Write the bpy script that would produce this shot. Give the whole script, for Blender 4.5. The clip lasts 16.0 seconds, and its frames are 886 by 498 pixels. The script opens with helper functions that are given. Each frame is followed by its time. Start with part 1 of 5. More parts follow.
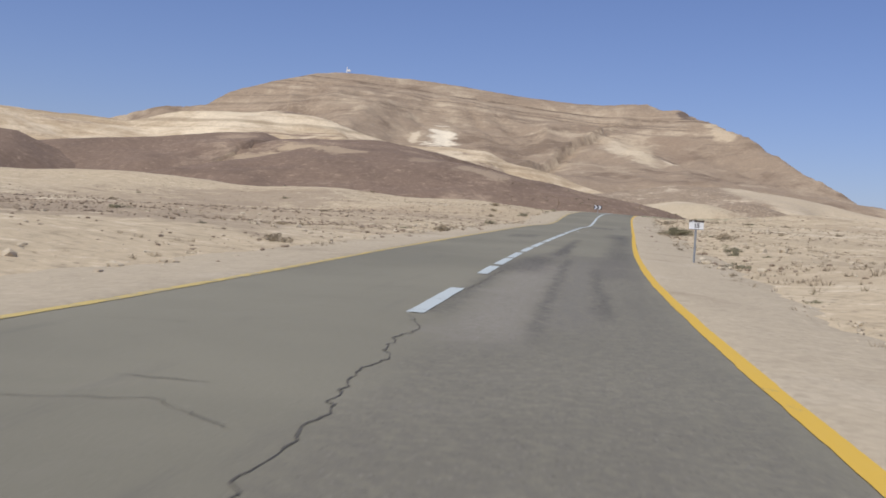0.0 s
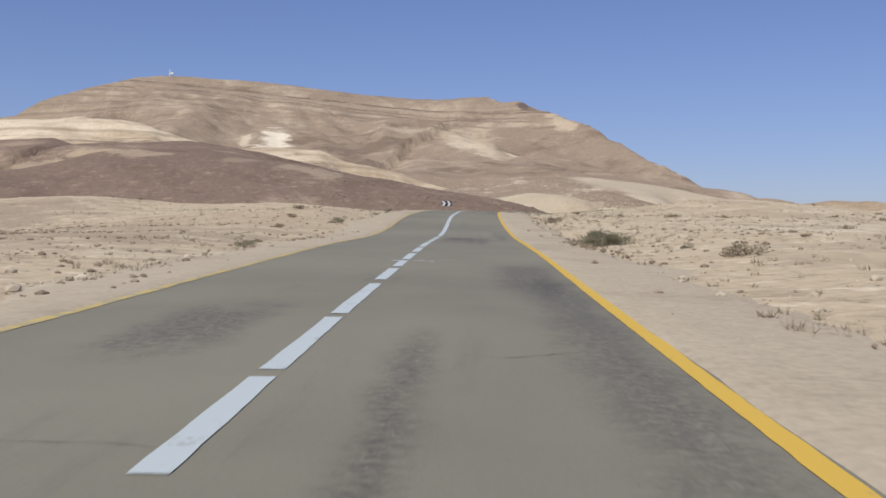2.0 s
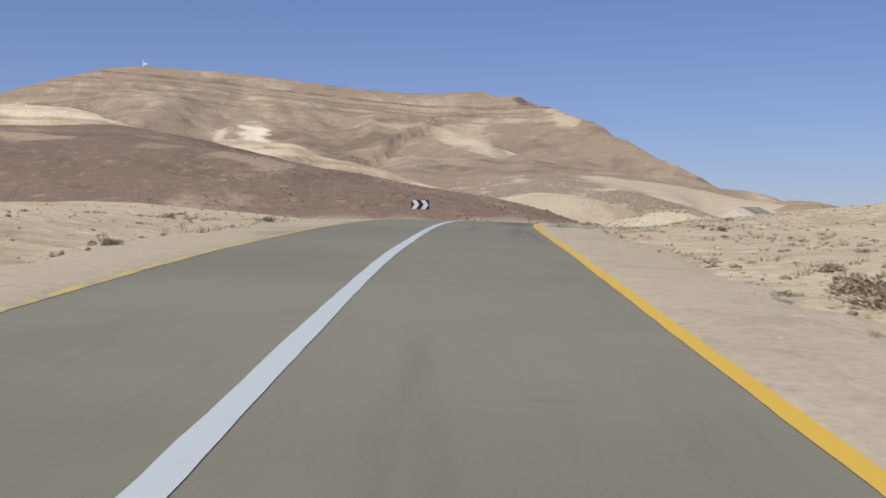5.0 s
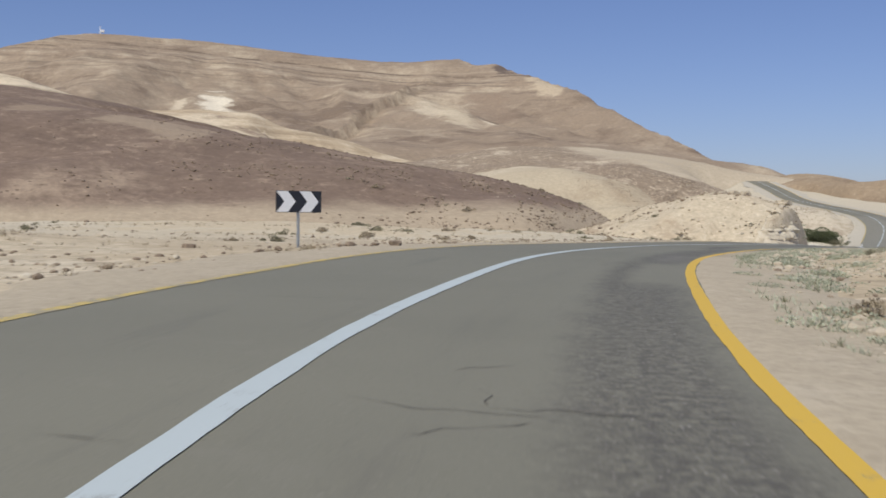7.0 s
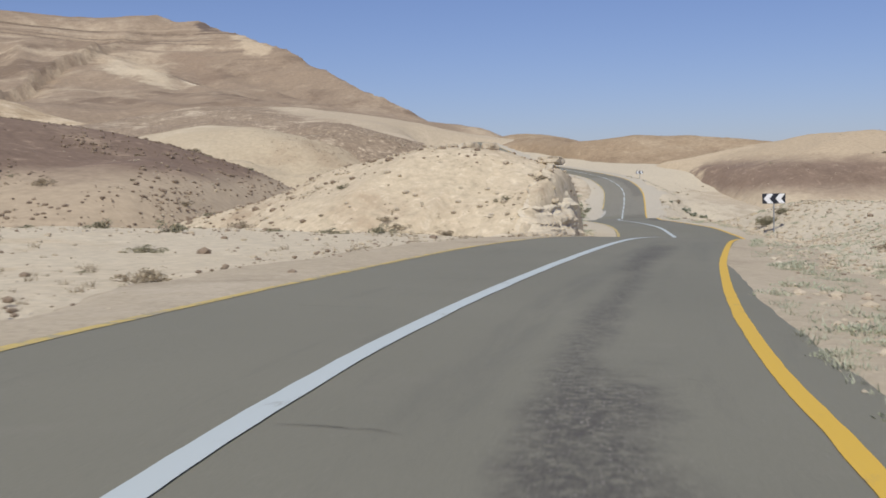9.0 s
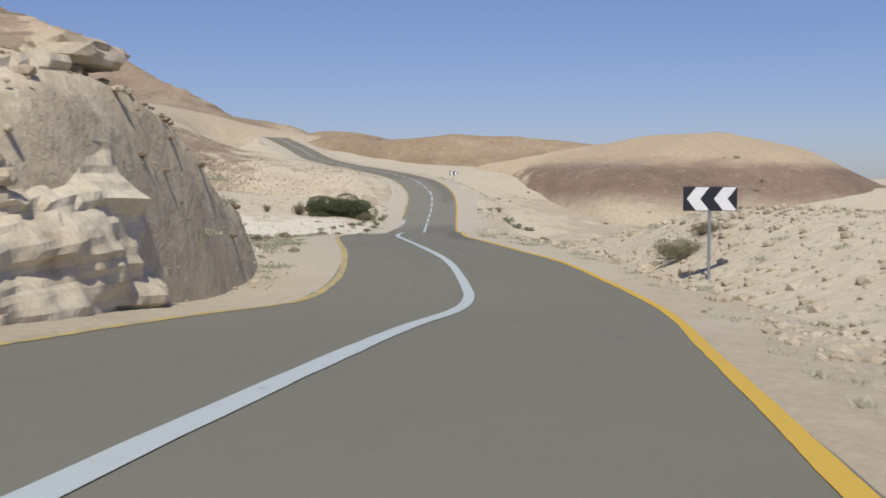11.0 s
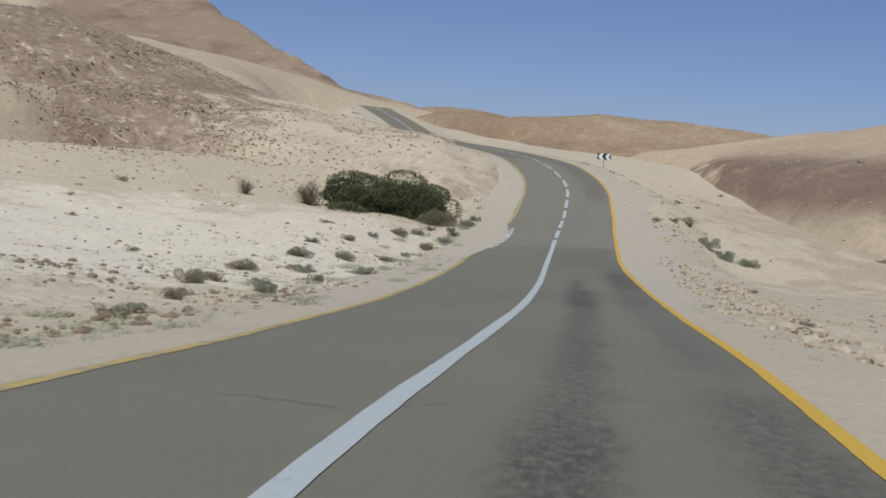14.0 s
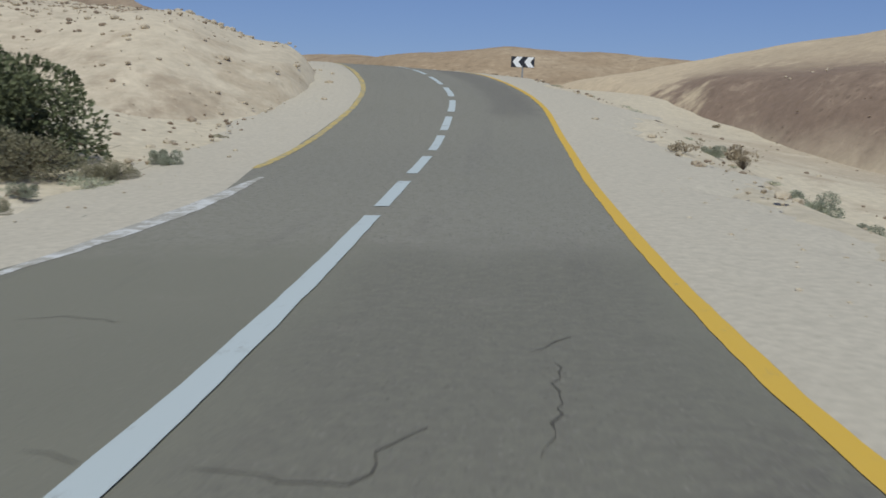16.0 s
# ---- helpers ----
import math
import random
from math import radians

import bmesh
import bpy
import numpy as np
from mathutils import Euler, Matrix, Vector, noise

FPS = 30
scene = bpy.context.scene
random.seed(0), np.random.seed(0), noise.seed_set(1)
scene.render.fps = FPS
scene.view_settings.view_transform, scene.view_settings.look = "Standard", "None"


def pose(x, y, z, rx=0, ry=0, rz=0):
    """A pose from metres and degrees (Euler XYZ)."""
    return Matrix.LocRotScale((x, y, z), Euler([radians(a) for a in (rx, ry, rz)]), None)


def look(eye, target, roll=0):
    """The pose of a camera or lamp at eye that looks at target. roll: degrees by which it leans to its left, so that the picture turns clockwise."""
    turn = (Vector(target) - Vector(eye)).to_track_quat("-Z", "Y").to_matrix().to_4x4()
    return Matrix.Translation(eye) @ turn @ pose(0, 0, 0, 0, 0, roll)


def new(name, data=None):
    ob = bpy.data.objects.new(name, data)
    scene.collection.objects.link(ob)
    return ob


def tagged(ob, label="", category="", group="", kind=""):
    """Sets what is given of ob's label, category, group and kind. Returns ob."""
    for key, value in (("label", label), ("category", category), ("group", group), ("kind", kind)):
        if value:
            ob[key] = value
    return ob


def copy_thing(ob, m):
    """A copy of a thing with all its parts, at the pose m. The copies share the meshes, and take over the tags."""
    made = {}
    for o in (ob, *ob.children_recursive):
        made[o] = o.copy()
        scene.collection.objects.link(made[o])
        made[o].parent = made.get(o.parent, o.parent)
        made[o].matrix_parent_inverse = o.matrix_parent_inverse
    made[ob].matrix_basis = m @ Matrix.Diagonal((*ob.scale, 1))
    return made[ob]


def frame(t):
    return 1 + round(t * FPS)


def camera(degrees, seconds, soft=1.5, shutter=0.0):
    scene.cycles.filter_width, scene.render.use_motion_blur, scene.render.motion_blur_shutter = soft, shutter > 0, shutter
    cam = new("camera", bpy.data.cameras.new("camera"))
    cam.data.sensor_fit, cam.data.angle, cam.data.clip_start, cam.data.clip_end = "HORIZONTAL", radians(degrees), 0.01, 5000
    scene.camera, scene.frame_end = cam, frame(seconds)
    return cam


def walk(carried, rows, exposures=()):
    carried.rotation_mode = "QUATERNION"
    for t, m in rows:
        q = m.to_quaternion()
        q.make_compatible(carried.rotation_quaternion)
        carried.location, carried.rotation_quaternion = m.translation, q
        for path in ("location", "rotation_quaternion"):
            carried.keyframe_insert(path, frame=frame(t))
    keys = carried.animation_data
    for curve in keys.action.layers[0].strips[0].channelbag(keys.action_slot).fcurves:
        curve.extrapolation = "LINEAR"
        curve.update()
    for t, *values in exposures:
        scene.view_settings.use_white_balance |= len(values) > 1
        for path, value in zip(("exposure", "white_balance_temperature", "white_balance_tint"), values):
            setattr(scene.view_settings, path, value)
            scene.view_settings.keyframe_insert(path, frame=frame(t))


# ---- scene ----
cam = camera(45.0, 16.0, soft=1.7, shutter=0.12)
# seconds, place in metres, yaw to the left, pitch up, lean to the left, in degrees
PATH = [
    (0.0, 0.63, 0.02, 1.43, 0.56, -0.08, 3.78),
    (0.5, 1.16, 8.42, 1.76, -2.55, 1.32, 1.84),
    (1.0, 2.04, 16.74, 2.21, -4.96, 0.54, 0.63),
    (1.5, 3.32, 25.46, 2.53, -6.65, -0.44, 0.16),
    (2.0, 4.64, 34.09, 2.91, -7.58, 0.29, 0.31),
    (2.5, 5.95, 42.64, 3.39, -7.67, -0.46, -0.61),
    (3.0, 7.30, 51.12, 3.78, -7.80, -0.20, -0.59),
    (3.5, 8.71, 59.96, 4.12, -7.99, -0.20, -0.12),
    (4.0, 10.18, 69.06, 4.50, -8.09, -0.57, 0.44),
    (4.5, 11.73, 78.26, 4.93, -8.02, -1.01, 0.14),
    (4.7, 12.29, 81.96, 5.14, -7.97, 0.36, 0.56),
    (6.8, 19.12, 120.68, 7.64, -7.67, -0.71, 0.52),
    (7.0, 19.96, 124.36, 7.86, -9.08, -1.06, 0.28),
    (7.5, 22.69, 133.41, 8.27, -12.06, -0.10, 0.36),
    (8.0, 26.05, 142.17, 8.46, -15.00, -1.59, -0.00),
    (8.5, 30.00, 150.69, 8.52, -19.36, -1.92, -0.50),
    (9.0, 34.19, 158.53, 8.59, -23.81, -2.95, -1.21),
    (9.5, 38.94, 165.99, 8.53, -27.99, -4.05, 0.48),
    (9.7, 40.94, 168.82, 8.43, -29.98, -4.54, 0.47),
    (10.7, 52.22, 182.96, 8.07, -33.27, -3.07, 0.39),
    (11.8, 63.73, 198.01, 7.44, -30.81, -1.61, -0.02),
    (12.0, 65.72, 201.06, 7.32, -29.43, -1.20, 0.47),
    (12.5, 70.67, 209.11, 7.46, -25.77, -1.52, -0.31),
    (13.0, 75.43, 217.40, 7.58, -23.62, -2.43, 2.38),
    (13.5, 80.12, 225.76, 7.54, -25.08, -2.48, 4.45),
    (14.0, 85.18, 234.07, 7.54, -26.37, -3.12, 4.27),
    (14.5, 90.49, 242.33, 7.25, -27.98, -5.60, 2.40),
    (15.0, 96.08, 250.53, 6.71, -29.29, -6.74, 1.23),
    (15.5, 101.89, 259.06, 6.24, -30.43, -4.87, 1.28),
    (16.0, 107.83, 267.76, 6.11, -31.16, -4.36, 2.31),
]
walk(cam, [(t, pose(x, y, z, 90 + pitch, 0, yaw) @ pose(0, 0, 0, 0, 0, roll)) for t, x, y, z, yaw, pitch, roll in PATH],
     exposures=[(0.0, 0.0, 6500, 10), (3.0, 0.0, 6500, 10), (6.0, -0.02, 6600, 9), (7.5, -0.08, 6450, 7), (8.5, -0.08, 6500, 8), (9.5, -0.05, 6600, 9), (12.0, -0.08, 6600, 9), (12.5, -0.05, 6600, 10), (13.0, -0.2, 6600, 10),
                (13.5, -0.4, 6450, 7), (14.0, -0.34, 6450, 7), (14.5, -0.28, 6450, 6), (15.0, -0.36, 6400, 5), (15.5, -0.36, 6350, 5), (16.0, -0.35, 6200, 3)])

# ---- world and sun ----
SUN_ELEV, SUN_AZ = 55.0, 218.0  # degrees above the horizon; clockwise from +y
world = bpy.data.worlds.new("sky")
scene.world = world
world.use_nodes = True
wn = world.node_tree.nodes
sky = wn.new("ShaderNodeTexSky")
sky.sky_type, sky.sun_disc = "NISHITA", False
sky.sun_elevation, sky.sun_rotation = radians(SUN_ELEV), radians(SUN_AZ)
sky.altitude, sky.air_density, sky.dust_density, sky.ozone_density = 300, 1.0, 0.9, 3.3
tint = wn.new("ShaderNodeMix")
tint.data_type, tint.blend_type = "RGBA", "MULTIPLY"
tint.inputs[0].default_value, tint.inputs[7].default_value = 1.0, (0.965, 0.935, 1.2, 1)
world.node_tree.links.new(sky.outputs[0], tint.inputs[6])
world.node_tree.links.new(tint.outputs[2], wn["Background"].inputs[0])
wn["Background"].inputs[1].default_value = 0.085
sun = new("sun", bpy.data.lights.new("sun", "SUN"))
sun.data.energy, sun.data.angle, sun.data.color = 3.68, radians(0.53), (1.0, 0.95, 0.83)
sun.matrix_world = look((60 + 500 * math.sin(radians(SUN_AZ)), 150 + 500 * math.cos(radians(SUN_AZ)), 500 * math.tan(radians(SUN_ELEV))), (60, 150, 0))


# ---- materials ----
def nodes_of(name):
    m = bpy.data.materials.new(name)
    m.use_nodes = True
    return m, m.node_tree.nodes, m.node_tree.links, m.node_tree.nodes["Principled BSDF"]


def noise_node(nd, ln, vec, scale, detail=6.0, rough=0.6, distort=0.0):
    n = nd.new("ShaderNodeTexNoise")
    n.inputs["Scale"].default_value, n.inputs["Detail"].default_value = scale, detail
    n.inputs["Roughness"].default_value, n.inputs["Distortion"].default_value = rough, distort
    if vec:
        ln.new(vec, n.inputs["Vector"])
    return n.outputs[0]


def ramp(nd, ln, fac, lo, hi):
    r = nd.new("ShaderNodeMapRange")
    r.interpolation_type = "SMOOTHSTEP"
    r.inputs[1].default_value, r.inputs[2].default_value = lo, hi
    ln.new(fac, r.inputs[0])
    return r.outputs[0]


def mixed(nd, ln, fac, a, b, mode="MIX"):
    x = nd.new("ShaderNodeMix")
    x.data_type, x.blend_type = "RGBA", mode
    for sock, v in ((x.inputs[0], fac), (x.inputs[6], a), (x.inputs[7], b)):
        if isinstance(v, bpy.types.NodeSocket):
            ln.new(v, sock)
        else:
            sock.default_value = v if isinstance(v, float) else (*v, 1)
    return x.outputs[2]


def math_node(nd, ln, op, a, b=0.0):
    n = nd.new("ShaderNodeMath")
    n.operation = op
    for k, v in enumerate((a, b)):
        if isinstance(v, bpy.types.NodeSocket):
            ln.new(v, n.inputs[k])
        else:
            n.inputs[k].default_value = v
    return n.outputs[0]


def bumped(nd, ln, bsdf, height, strength, dist):
    b = nd.new("ShaderNodeBump")
    b.inputs["Strength"].default_value, b.inputs["Distance"].default_value = strength, dist
    ln.new(height, b.inputs["Height"])
    ln.new(b.outputs[0], bsdf.inputs["Normal"])


def earth_material(name, main, pale, dark, big=0.03, mid=0.25, fine=3.0, stones=0.5, strata=0.0, strata_from=-1e3, stone_scale=1.6, pale_cut=(0.5, 0.68), dark_cut=(0.52, 0.7), bump=0.35, zones=(), spots=(), spot_y=1.0, mottle=0.0, beds=()):
    """Dry desert soil: a main colour with pale and dark areas, scattered dark stones and fine grain."""
    m, nd, ln, bsdf = nodes_of(name)
    tc = nd.new("ShaderNodeTexCoord").outputs["Object"]
    n1 = noise_node(nd, ln, tc, big, 7, 0.62, 0.4)
    n2 = noise_node(nd, ln, tc, mid, 7, 0.65, 0.2)
    n3 = noise_node(nd, ln, tc, fine, 5, 0.7)
    a1 = math_node(nd, ln, "ADD", math_node(nd, ln, "MULTIPLY", n1, 0.65), math_node(nd, ln, "MULTIPLY", n2, 0.35))
    col = mixed(nd, ln, ramp(nd, ln, a1, *pale_cut), main, pale)
    mp = nd.new("ShaderNodeMapping")
    mp.inputs["Location"].default_value = (37, 91, 13)
    ln.new(tc, mp.inputs[0])
    n4 = noise_node(nd, ln, mp.outputs[0], big * 1.7, 8, 0.66, 0.3)
    col = mixed(nd, ln, ramp(nd, ln, n4, *dark_cut), col, dark)
    if strata:
        sm = nd.new("ShaderNodeMapping")
        sm.inputs["Scale"].default_value = (0.004, 0.004, 1.0)
        ln.new(tc, sm.inputs[0])
        s = noise_node(nd, ln, sm.outputs[0], strata, 4, 0.75, 0.0)
        zc = nd.new("ShaderNodeSeparateXYZ")
        ln.new(tc, zc.inputs[0])
        high = ramp(nd, ln, math_node(nd, ln, "ADD", zc.outputs[2], math_node(nd, ln, "MULTIPLY", n1, 20.0)), strata_from, strata_from + 16)
        col = mixed(nd, ln, math_node(nd, ln, "MULTIPLY", math_node(nd, ln, "MULTIPLY", ramp(nd, ln, s, 0.55, 0.62), high), 0.5), col, tuple(v * 0.58 for v in main))
        col = mixed(nd, ln, math_node(nd, ln, "MULTIPLY", math_node(nd, ln, "MULTIPLY", ramp(nd, ln, s, 0.46, 0.38), high), 0.4), col, pale)
    if beds:
        zc = nd.new("ShaderNodeSeparateXYZ")
        ln.new(tc, zc.inputs[0])
        level = math_node(nd, ln, "ADD", math_node(nd, ln, "ADD", zc.outputs[2], math_node(nd, ln, "MULTIPLY", zc.outputs[0], 0.085)), math_node(nd, ln, "MULTIPLY", n1, 7.0))
        for low, thick, tone, amount in beds:
            off = math_node(nd, ln, "ABSOLUTE", math_node(nd, ln, "SUBTRACT", level, low))
            broken = math_node(nd, ln, "MULTIPLY", ramp(nd, ln, n2, 0.4, 0.56), amount)
            col = mixed(nd, ln, math_node(nd, ln, "MULTIPLY", ramp(nd, ln, off, thick, thick * 0.5), broken), col, tone)
    if stones:
        v = nd.new("ShaderNodeTexVoronoi")
        v.inputs["Scale"].default_value = stone_scale
        v.inputs["Randomness"].default_value = 1.0
        ln.new(tc, v.inputs["Vector"])
        spot = ramp(nd, ln, v.outputs["Distance"], 0.26, 0.14)
        pick = ramp(nd, ln, n2, 0.5, 0.62)
        col = mixed(nd, ln, math_node(nd, ln, "MULTIPLY", math_node(nd, ln, "MULTIPLY", spot, pick), stones), col, tuple(v * 0.45 for v in main))
    if mottle:
        n5 = noise_node(nd, ln, mp.outputs[0], mid * 3.1, 8, 0.72, 0.6)
        n6 = noise_node(nd, ln, mp.outputs[0], mid * 0.45, 6, 0.7, 0.8)
        col = mixed(nd, ln, math_node(nd, ln, "MULTIPLY", ramp(nd, ln, n5, 0.5, 0.66), mottle), col, tuple(v * 0.66 for v in main))
        col = mixed(nd, ln, math_node(nd, ln, "MULTIPLY", ramp(nd, ln, n5, 0.46, 0.34), mottle), col, tuple(min(0.8, v * 1.16) for v in pale))
        col = mixed(nd, ln, math_node(nd, ln, "MULTIPLY", ramp(nd, ln, n6, 0.52, 0.64), mottle * 0.8), col, tuple(0.5 * v + 0.5 * w for v, w in zip(main, dark)))
    sep = nd.new("ShaderNodeSeparateXYZ")
    ln.new(tc, sep.inputs[0])
    for axis, lo, hi, shake, tone, amount in zones:
        at = math_node(nd, ln, "ADD", sep.outputs[axis], math_node(nd, ln, "MULTIPLY", math_node(nd, ln, "SUBTRACT", a1, 0.5), shake))
        col = mixed(nd, ln, math_node(nd, ln, "MULTIPLY", ramp(nd, ln, at, lo, hi), amount), col, tone)
    for cx, cy, reach, tone, amount in spots:
        dist = nd.new("ShaderNodeVectorMath")
        dist.operation = "DISTANCE"
        flat = nd.new("ShaderNodeCombineXYZ")
        ln.new(sep.outputs[0], flat.inputs[0])
        ln.new(math_node(nd, ln, "MULTIPLY", sep.outputs[1], spot_y), flat.inputs[1])
        ln.new(flat.outputs[0], dist.inputs[0])
        dist.inputs[1].default_value = (cx, cy * spot_y, 0)
        off = math_node(nd, ln, "ADD", dist.outputs["Value"], math_node(nd, ln, "MULTIPLY", math_node(nd, ln, "SUBTRACT", n2, 0.5), reach * 3.0))
        col = mixed(nd, ln, math_node(nd, ln, "MULTIPLY", ramp(nd, ln, off, reach, reach * 0.45), amount), col, tone)
    grain = math_node(nd, ln, "ADD", math_node(nd, ln, "MULTIPLY", n3, 0.7), 0.65)
    gm = nd.new("ShaderNodeVectorMath")
    gm.operation = "SCALE"
    ln.new(col, gm.inputs[0])
    ln.new(grain, gm.inputs["Scale"])
    ln.new(gm.outputs[0], bsdf.inputs["Base Color"])
    bsdf.inputs["Roughness"].default_value = 0.95
    bsdf.inputs["Specular IOR Level"].default_value = 0.15
    h = math_node(nd, ln, "ADD", n3, math_node(nd, ln, "MULTIPLY", n2, 2.0))
    bumped(nd, ln, bsdf, h, bump, 0.25 / max(fine, 0.3))
    return m


def plain_material(name, colour, rough=0.6, metal=0.0, vary=0.15, scale=6.0):
    m, nd, ln, bsdf = nodes_of(name)
    tc = nd.new("ShaderNodeTexCoord").outputs["Object"]
    n = noise_node(nd, ln, tc, scale, 6, 0.65)
    c = mixed(nd, ln, ramp(nd, ln, n, 0.35, 0.7), tuple(v * (1 - vary) for v in colour), tuple(min(1, v * (1 + vary)) for v in colour))
    ln.new(c, bsdf.inputs["Base Color"])
    bsdf.inputs["Roughness"].default_value, bsdf.inputs["Metallic"].default_value = rough, metal
    return m


SAND = earth_material("pale_desert_soil", (0.50, 0.41, 0.285), (0.58, 0.50, 0.375), (0.35, 0.275, 0.19), big=0.04, mid=0.35, fine=3.5, stones=0.9, stone_scale=2.6, bump=0.8, mottle=0.85,
                      zones=((1, 140, 190, 60, (0.58, 0.52, 0.405), 0.7),),
                      spots=((93, 274, 15, (0.70, 0.65, 0.54), 0.9), (82, 266, 13, (0.70, 0.65, 0.54), 0.85), (103, 281, 8, (0.68, 0.62, 0.51), 0.8), (68, 221, 6, (0.70, 0.66, 0.56), 0.8), (20, 190, 16, (0.53, 0.435, 0.30), 0.7),
                             (-12, 78, 20, (0.31, 0.245, 0.18), 0.7), (-14, 52, 16, (0.33, 0.262, 0.19), 0.6), (-24, 96, 22, (0.33, 0.262, 0.19), 0.6), (-19, 40, 15, (0.30, 0.24, 0.175), 0.75), (-8, 37, 6, (0.33, 0.265, 0.195), 0.6), (-32, 62, 15, (0.31, 0.245, 0.18), 0.7), (16, 33, 6, (0.36, 0.295, 0.21), 0.5), (24, 60, 9, (0.38, 0.31, 0.22), 0.5), (121, 268, 18, (0.43, 0.38, 0.295), 0.5), (142, 276, 15, (0.40, 0.335, 0.25), 0.6), (150, 294, 14, (0.41, 0.335, 0.25), 0.6), (128, 250, 8, (0.66, 0.60, 0.49), 0.6), (-22, 118, 16, (0.31, 0.245, 0.18), 0.65), (-4, 98, 18, (0.40, 0.315, 0.215), 0.55), (6, 128, 12, (0.42, 0.335, 0.23), 0.5), (44, 118, 9, (0.36, 0.285, 0.20), 0.5)))
SHOULDER = earth_material("compacted_gravel", (0.43, 0.365, 0.27), (0.49, 0.425, 0.33), (0.33, 0.275, 0.20), big=0.12, mid=0.9, fine=9.0, stones=0.35, stone_scale=7.0, bump=0.14, mottle=0.3,
                          zones=((1, 185, 215, 60, (0.515, 0.46, 0.36), 0.7), (1, 244, 262, 8, (0.48, 0.44, 0.365), 0.75)))
BROWN = earth_material("dark_flint_slope", (0.205, 0.148, 0.112), (0.36, 0.275, 0.20), (0.155, 0.112, 0.086), big=0.022, mid=0.2, fine=1.6, stones=0.7, stone_scale=1.1, pale_cut=(0.54, 0.68), mottle=0.5, zones=((2, 10.9, 9.2, 6, (0.45, 0.365, 0.26), 0.85),),
                       spots=((-40, 281, 11, (0.44, 0.345, 0.235), 0.85), (-53, 270, 10, (0.43, 0.34, 0.235), 0.7), (-30, 268, 8, (0.42, 0.33, 0.23), 0.7), (8, 252, 9, (0.38, 0.30, 0.215), 0.7), (-8, 262, 6, (0.36, 0.28, 0.20), 0.5), (-62, 300, 7, (0.40, 0.31, 0.22), 0.6)))
BROWN_PALE_CREST = earth_material("flint_slope_with_pale_crest", (0.235, 0.172, 0.130), (0.36, 0.28, 0.205), (0.19, 0.138, 0.104), big=0.03, mid=0.2, fine=1.6, stones=0.5, stone_scale=1.5, pale_cut=(0.5, 0.64),
                                  mottle=0.4, zones=((2, 11.6, 14.2, 7, (0.51, 0.415, 0.29), 0.8), (2, 9.2, 5.6, 10, (0.52, 0.435, 0.315), 0.9)),
                                  spots=((152, 352, 30, (0.53, 0.43, 0.30), 0.9), (146, 330, 18, (0.53, 0.43, 0.30), 0.9), (166, 338, 19, (0.53, 0.43, 0.30), 0.85)))
CREAM = earth_material("cream_marl_slope", (0.44, 0.34, 0.225), (0.68, 0.575, 0.42), (0.24, 0.172, 0.125), big=0.014, mid=0.08, fine=0.9, stones=0.3, strata=0.35, stone_scale=0.9, pale_cut=(0.45, 0.6), dark_cut=(0.55, 0.66), mottle=0.35, spots=((-74, 484, 12, (0.21, 0.155, 0.115), 0.9), (-60, 490, 9, (0.22, 0.16, 0.12), 0.85), (-95, 470, 10, (0.66, 0.57, 0.42), 0.8)))
DOME = earth_material("yellow_marl_dome", (0.465, 0.39, 0.28), (0.55, 0.475, 0.355), (0.38, 0.305, 0.215), big=0.03, mid=0.2, fine=1.5, stones=0.0, stone_scale=1.5)
ROCKY = earth_material("stony_brown_slope", (0.295, 0.230, 0.166), (0.55, 0.46, 0.345), (0.225, 0.168, 0.122), big=0.06, mid=0.35, fine=2.2, stones=0.9, stone_scale=1.3, pale_cut=(0.5, 0.64), mottle=0.95,
                       spots=((123, 313, 17, (0.57, 0.50, 0.38), 0.9), (130, 320, 12, (0.55, 0.475, 0.36), 0.8), (112, 305, 13, (0.56, 0.485, 0.37), 0.75)), zones=((0, 112, 121, 14, (0.52, 0.44, 0.325), 0.75),))
MOUNT = earth_material("layered_mountain_rock", (0.305, 0.235, 0.170), (0.45, 0.365, 0.265), (0.215, 0.160, 0.116), big=0.011, mid=0.06, fine=0.6, stones=0.3, strata=0.42, strata_from=100, spot_y=0.3, mottle=0.3, beds=((128.5, 1.1, (0.16, 0.12, 0.09), 0.9), (125.0, 1.1, (0.42, 0.345, 0.255), 0.6), (121.5, 0.8, (0.17, 0.13, 0.10), 0.7), (118.5, 0.8, (0.19, 0.145, 0.11), 0.8), (112, 1.2, (0.21, 0.16, 0.12), 0.6), (115.5, 1.3, (0.46, 0.38, 0.28), 0.6), (105, 0.9, (0.22, 0.17, 0.125), 0.5)), stone_scale=0.3, bump=0.6, pale_cut=(0.49, 0.61), dark_cut=(0.5, 0.62),
                       spots=((-12, 735, 13, (0.74, 0.66, 0.52), 0.95), (-31, 740, 6, (0.60, 0.51, 0.38), 0.8), (112, 735, 15, (0.58, 0.49, 0.36), 0.85), (124, 760, 8, (0.52, 0.43, 0.31), 0.7), (120, 700, 12, (0.56, 0.47, 0.34), 0.8),
                              # the brown spots at (95, 790) and (150, 760) paint in shade beside the ravines
                              (139, 698, 8, (0.68, 0.59, 0.45), 0.9), (146, 706, 4, (0.68, 0.59, 0.45), 0.85), (190, 788, 9, (0.55, 0.45, 0.32), 0.7), (176, 846, 7, (0.13, 0.10, 0.085), 0.9), (95, 790, 13, (0.24, 0.18, 0.13), 0.7), (150, 760, 16, (0.27, 0.20, 0.145), 0.5)))
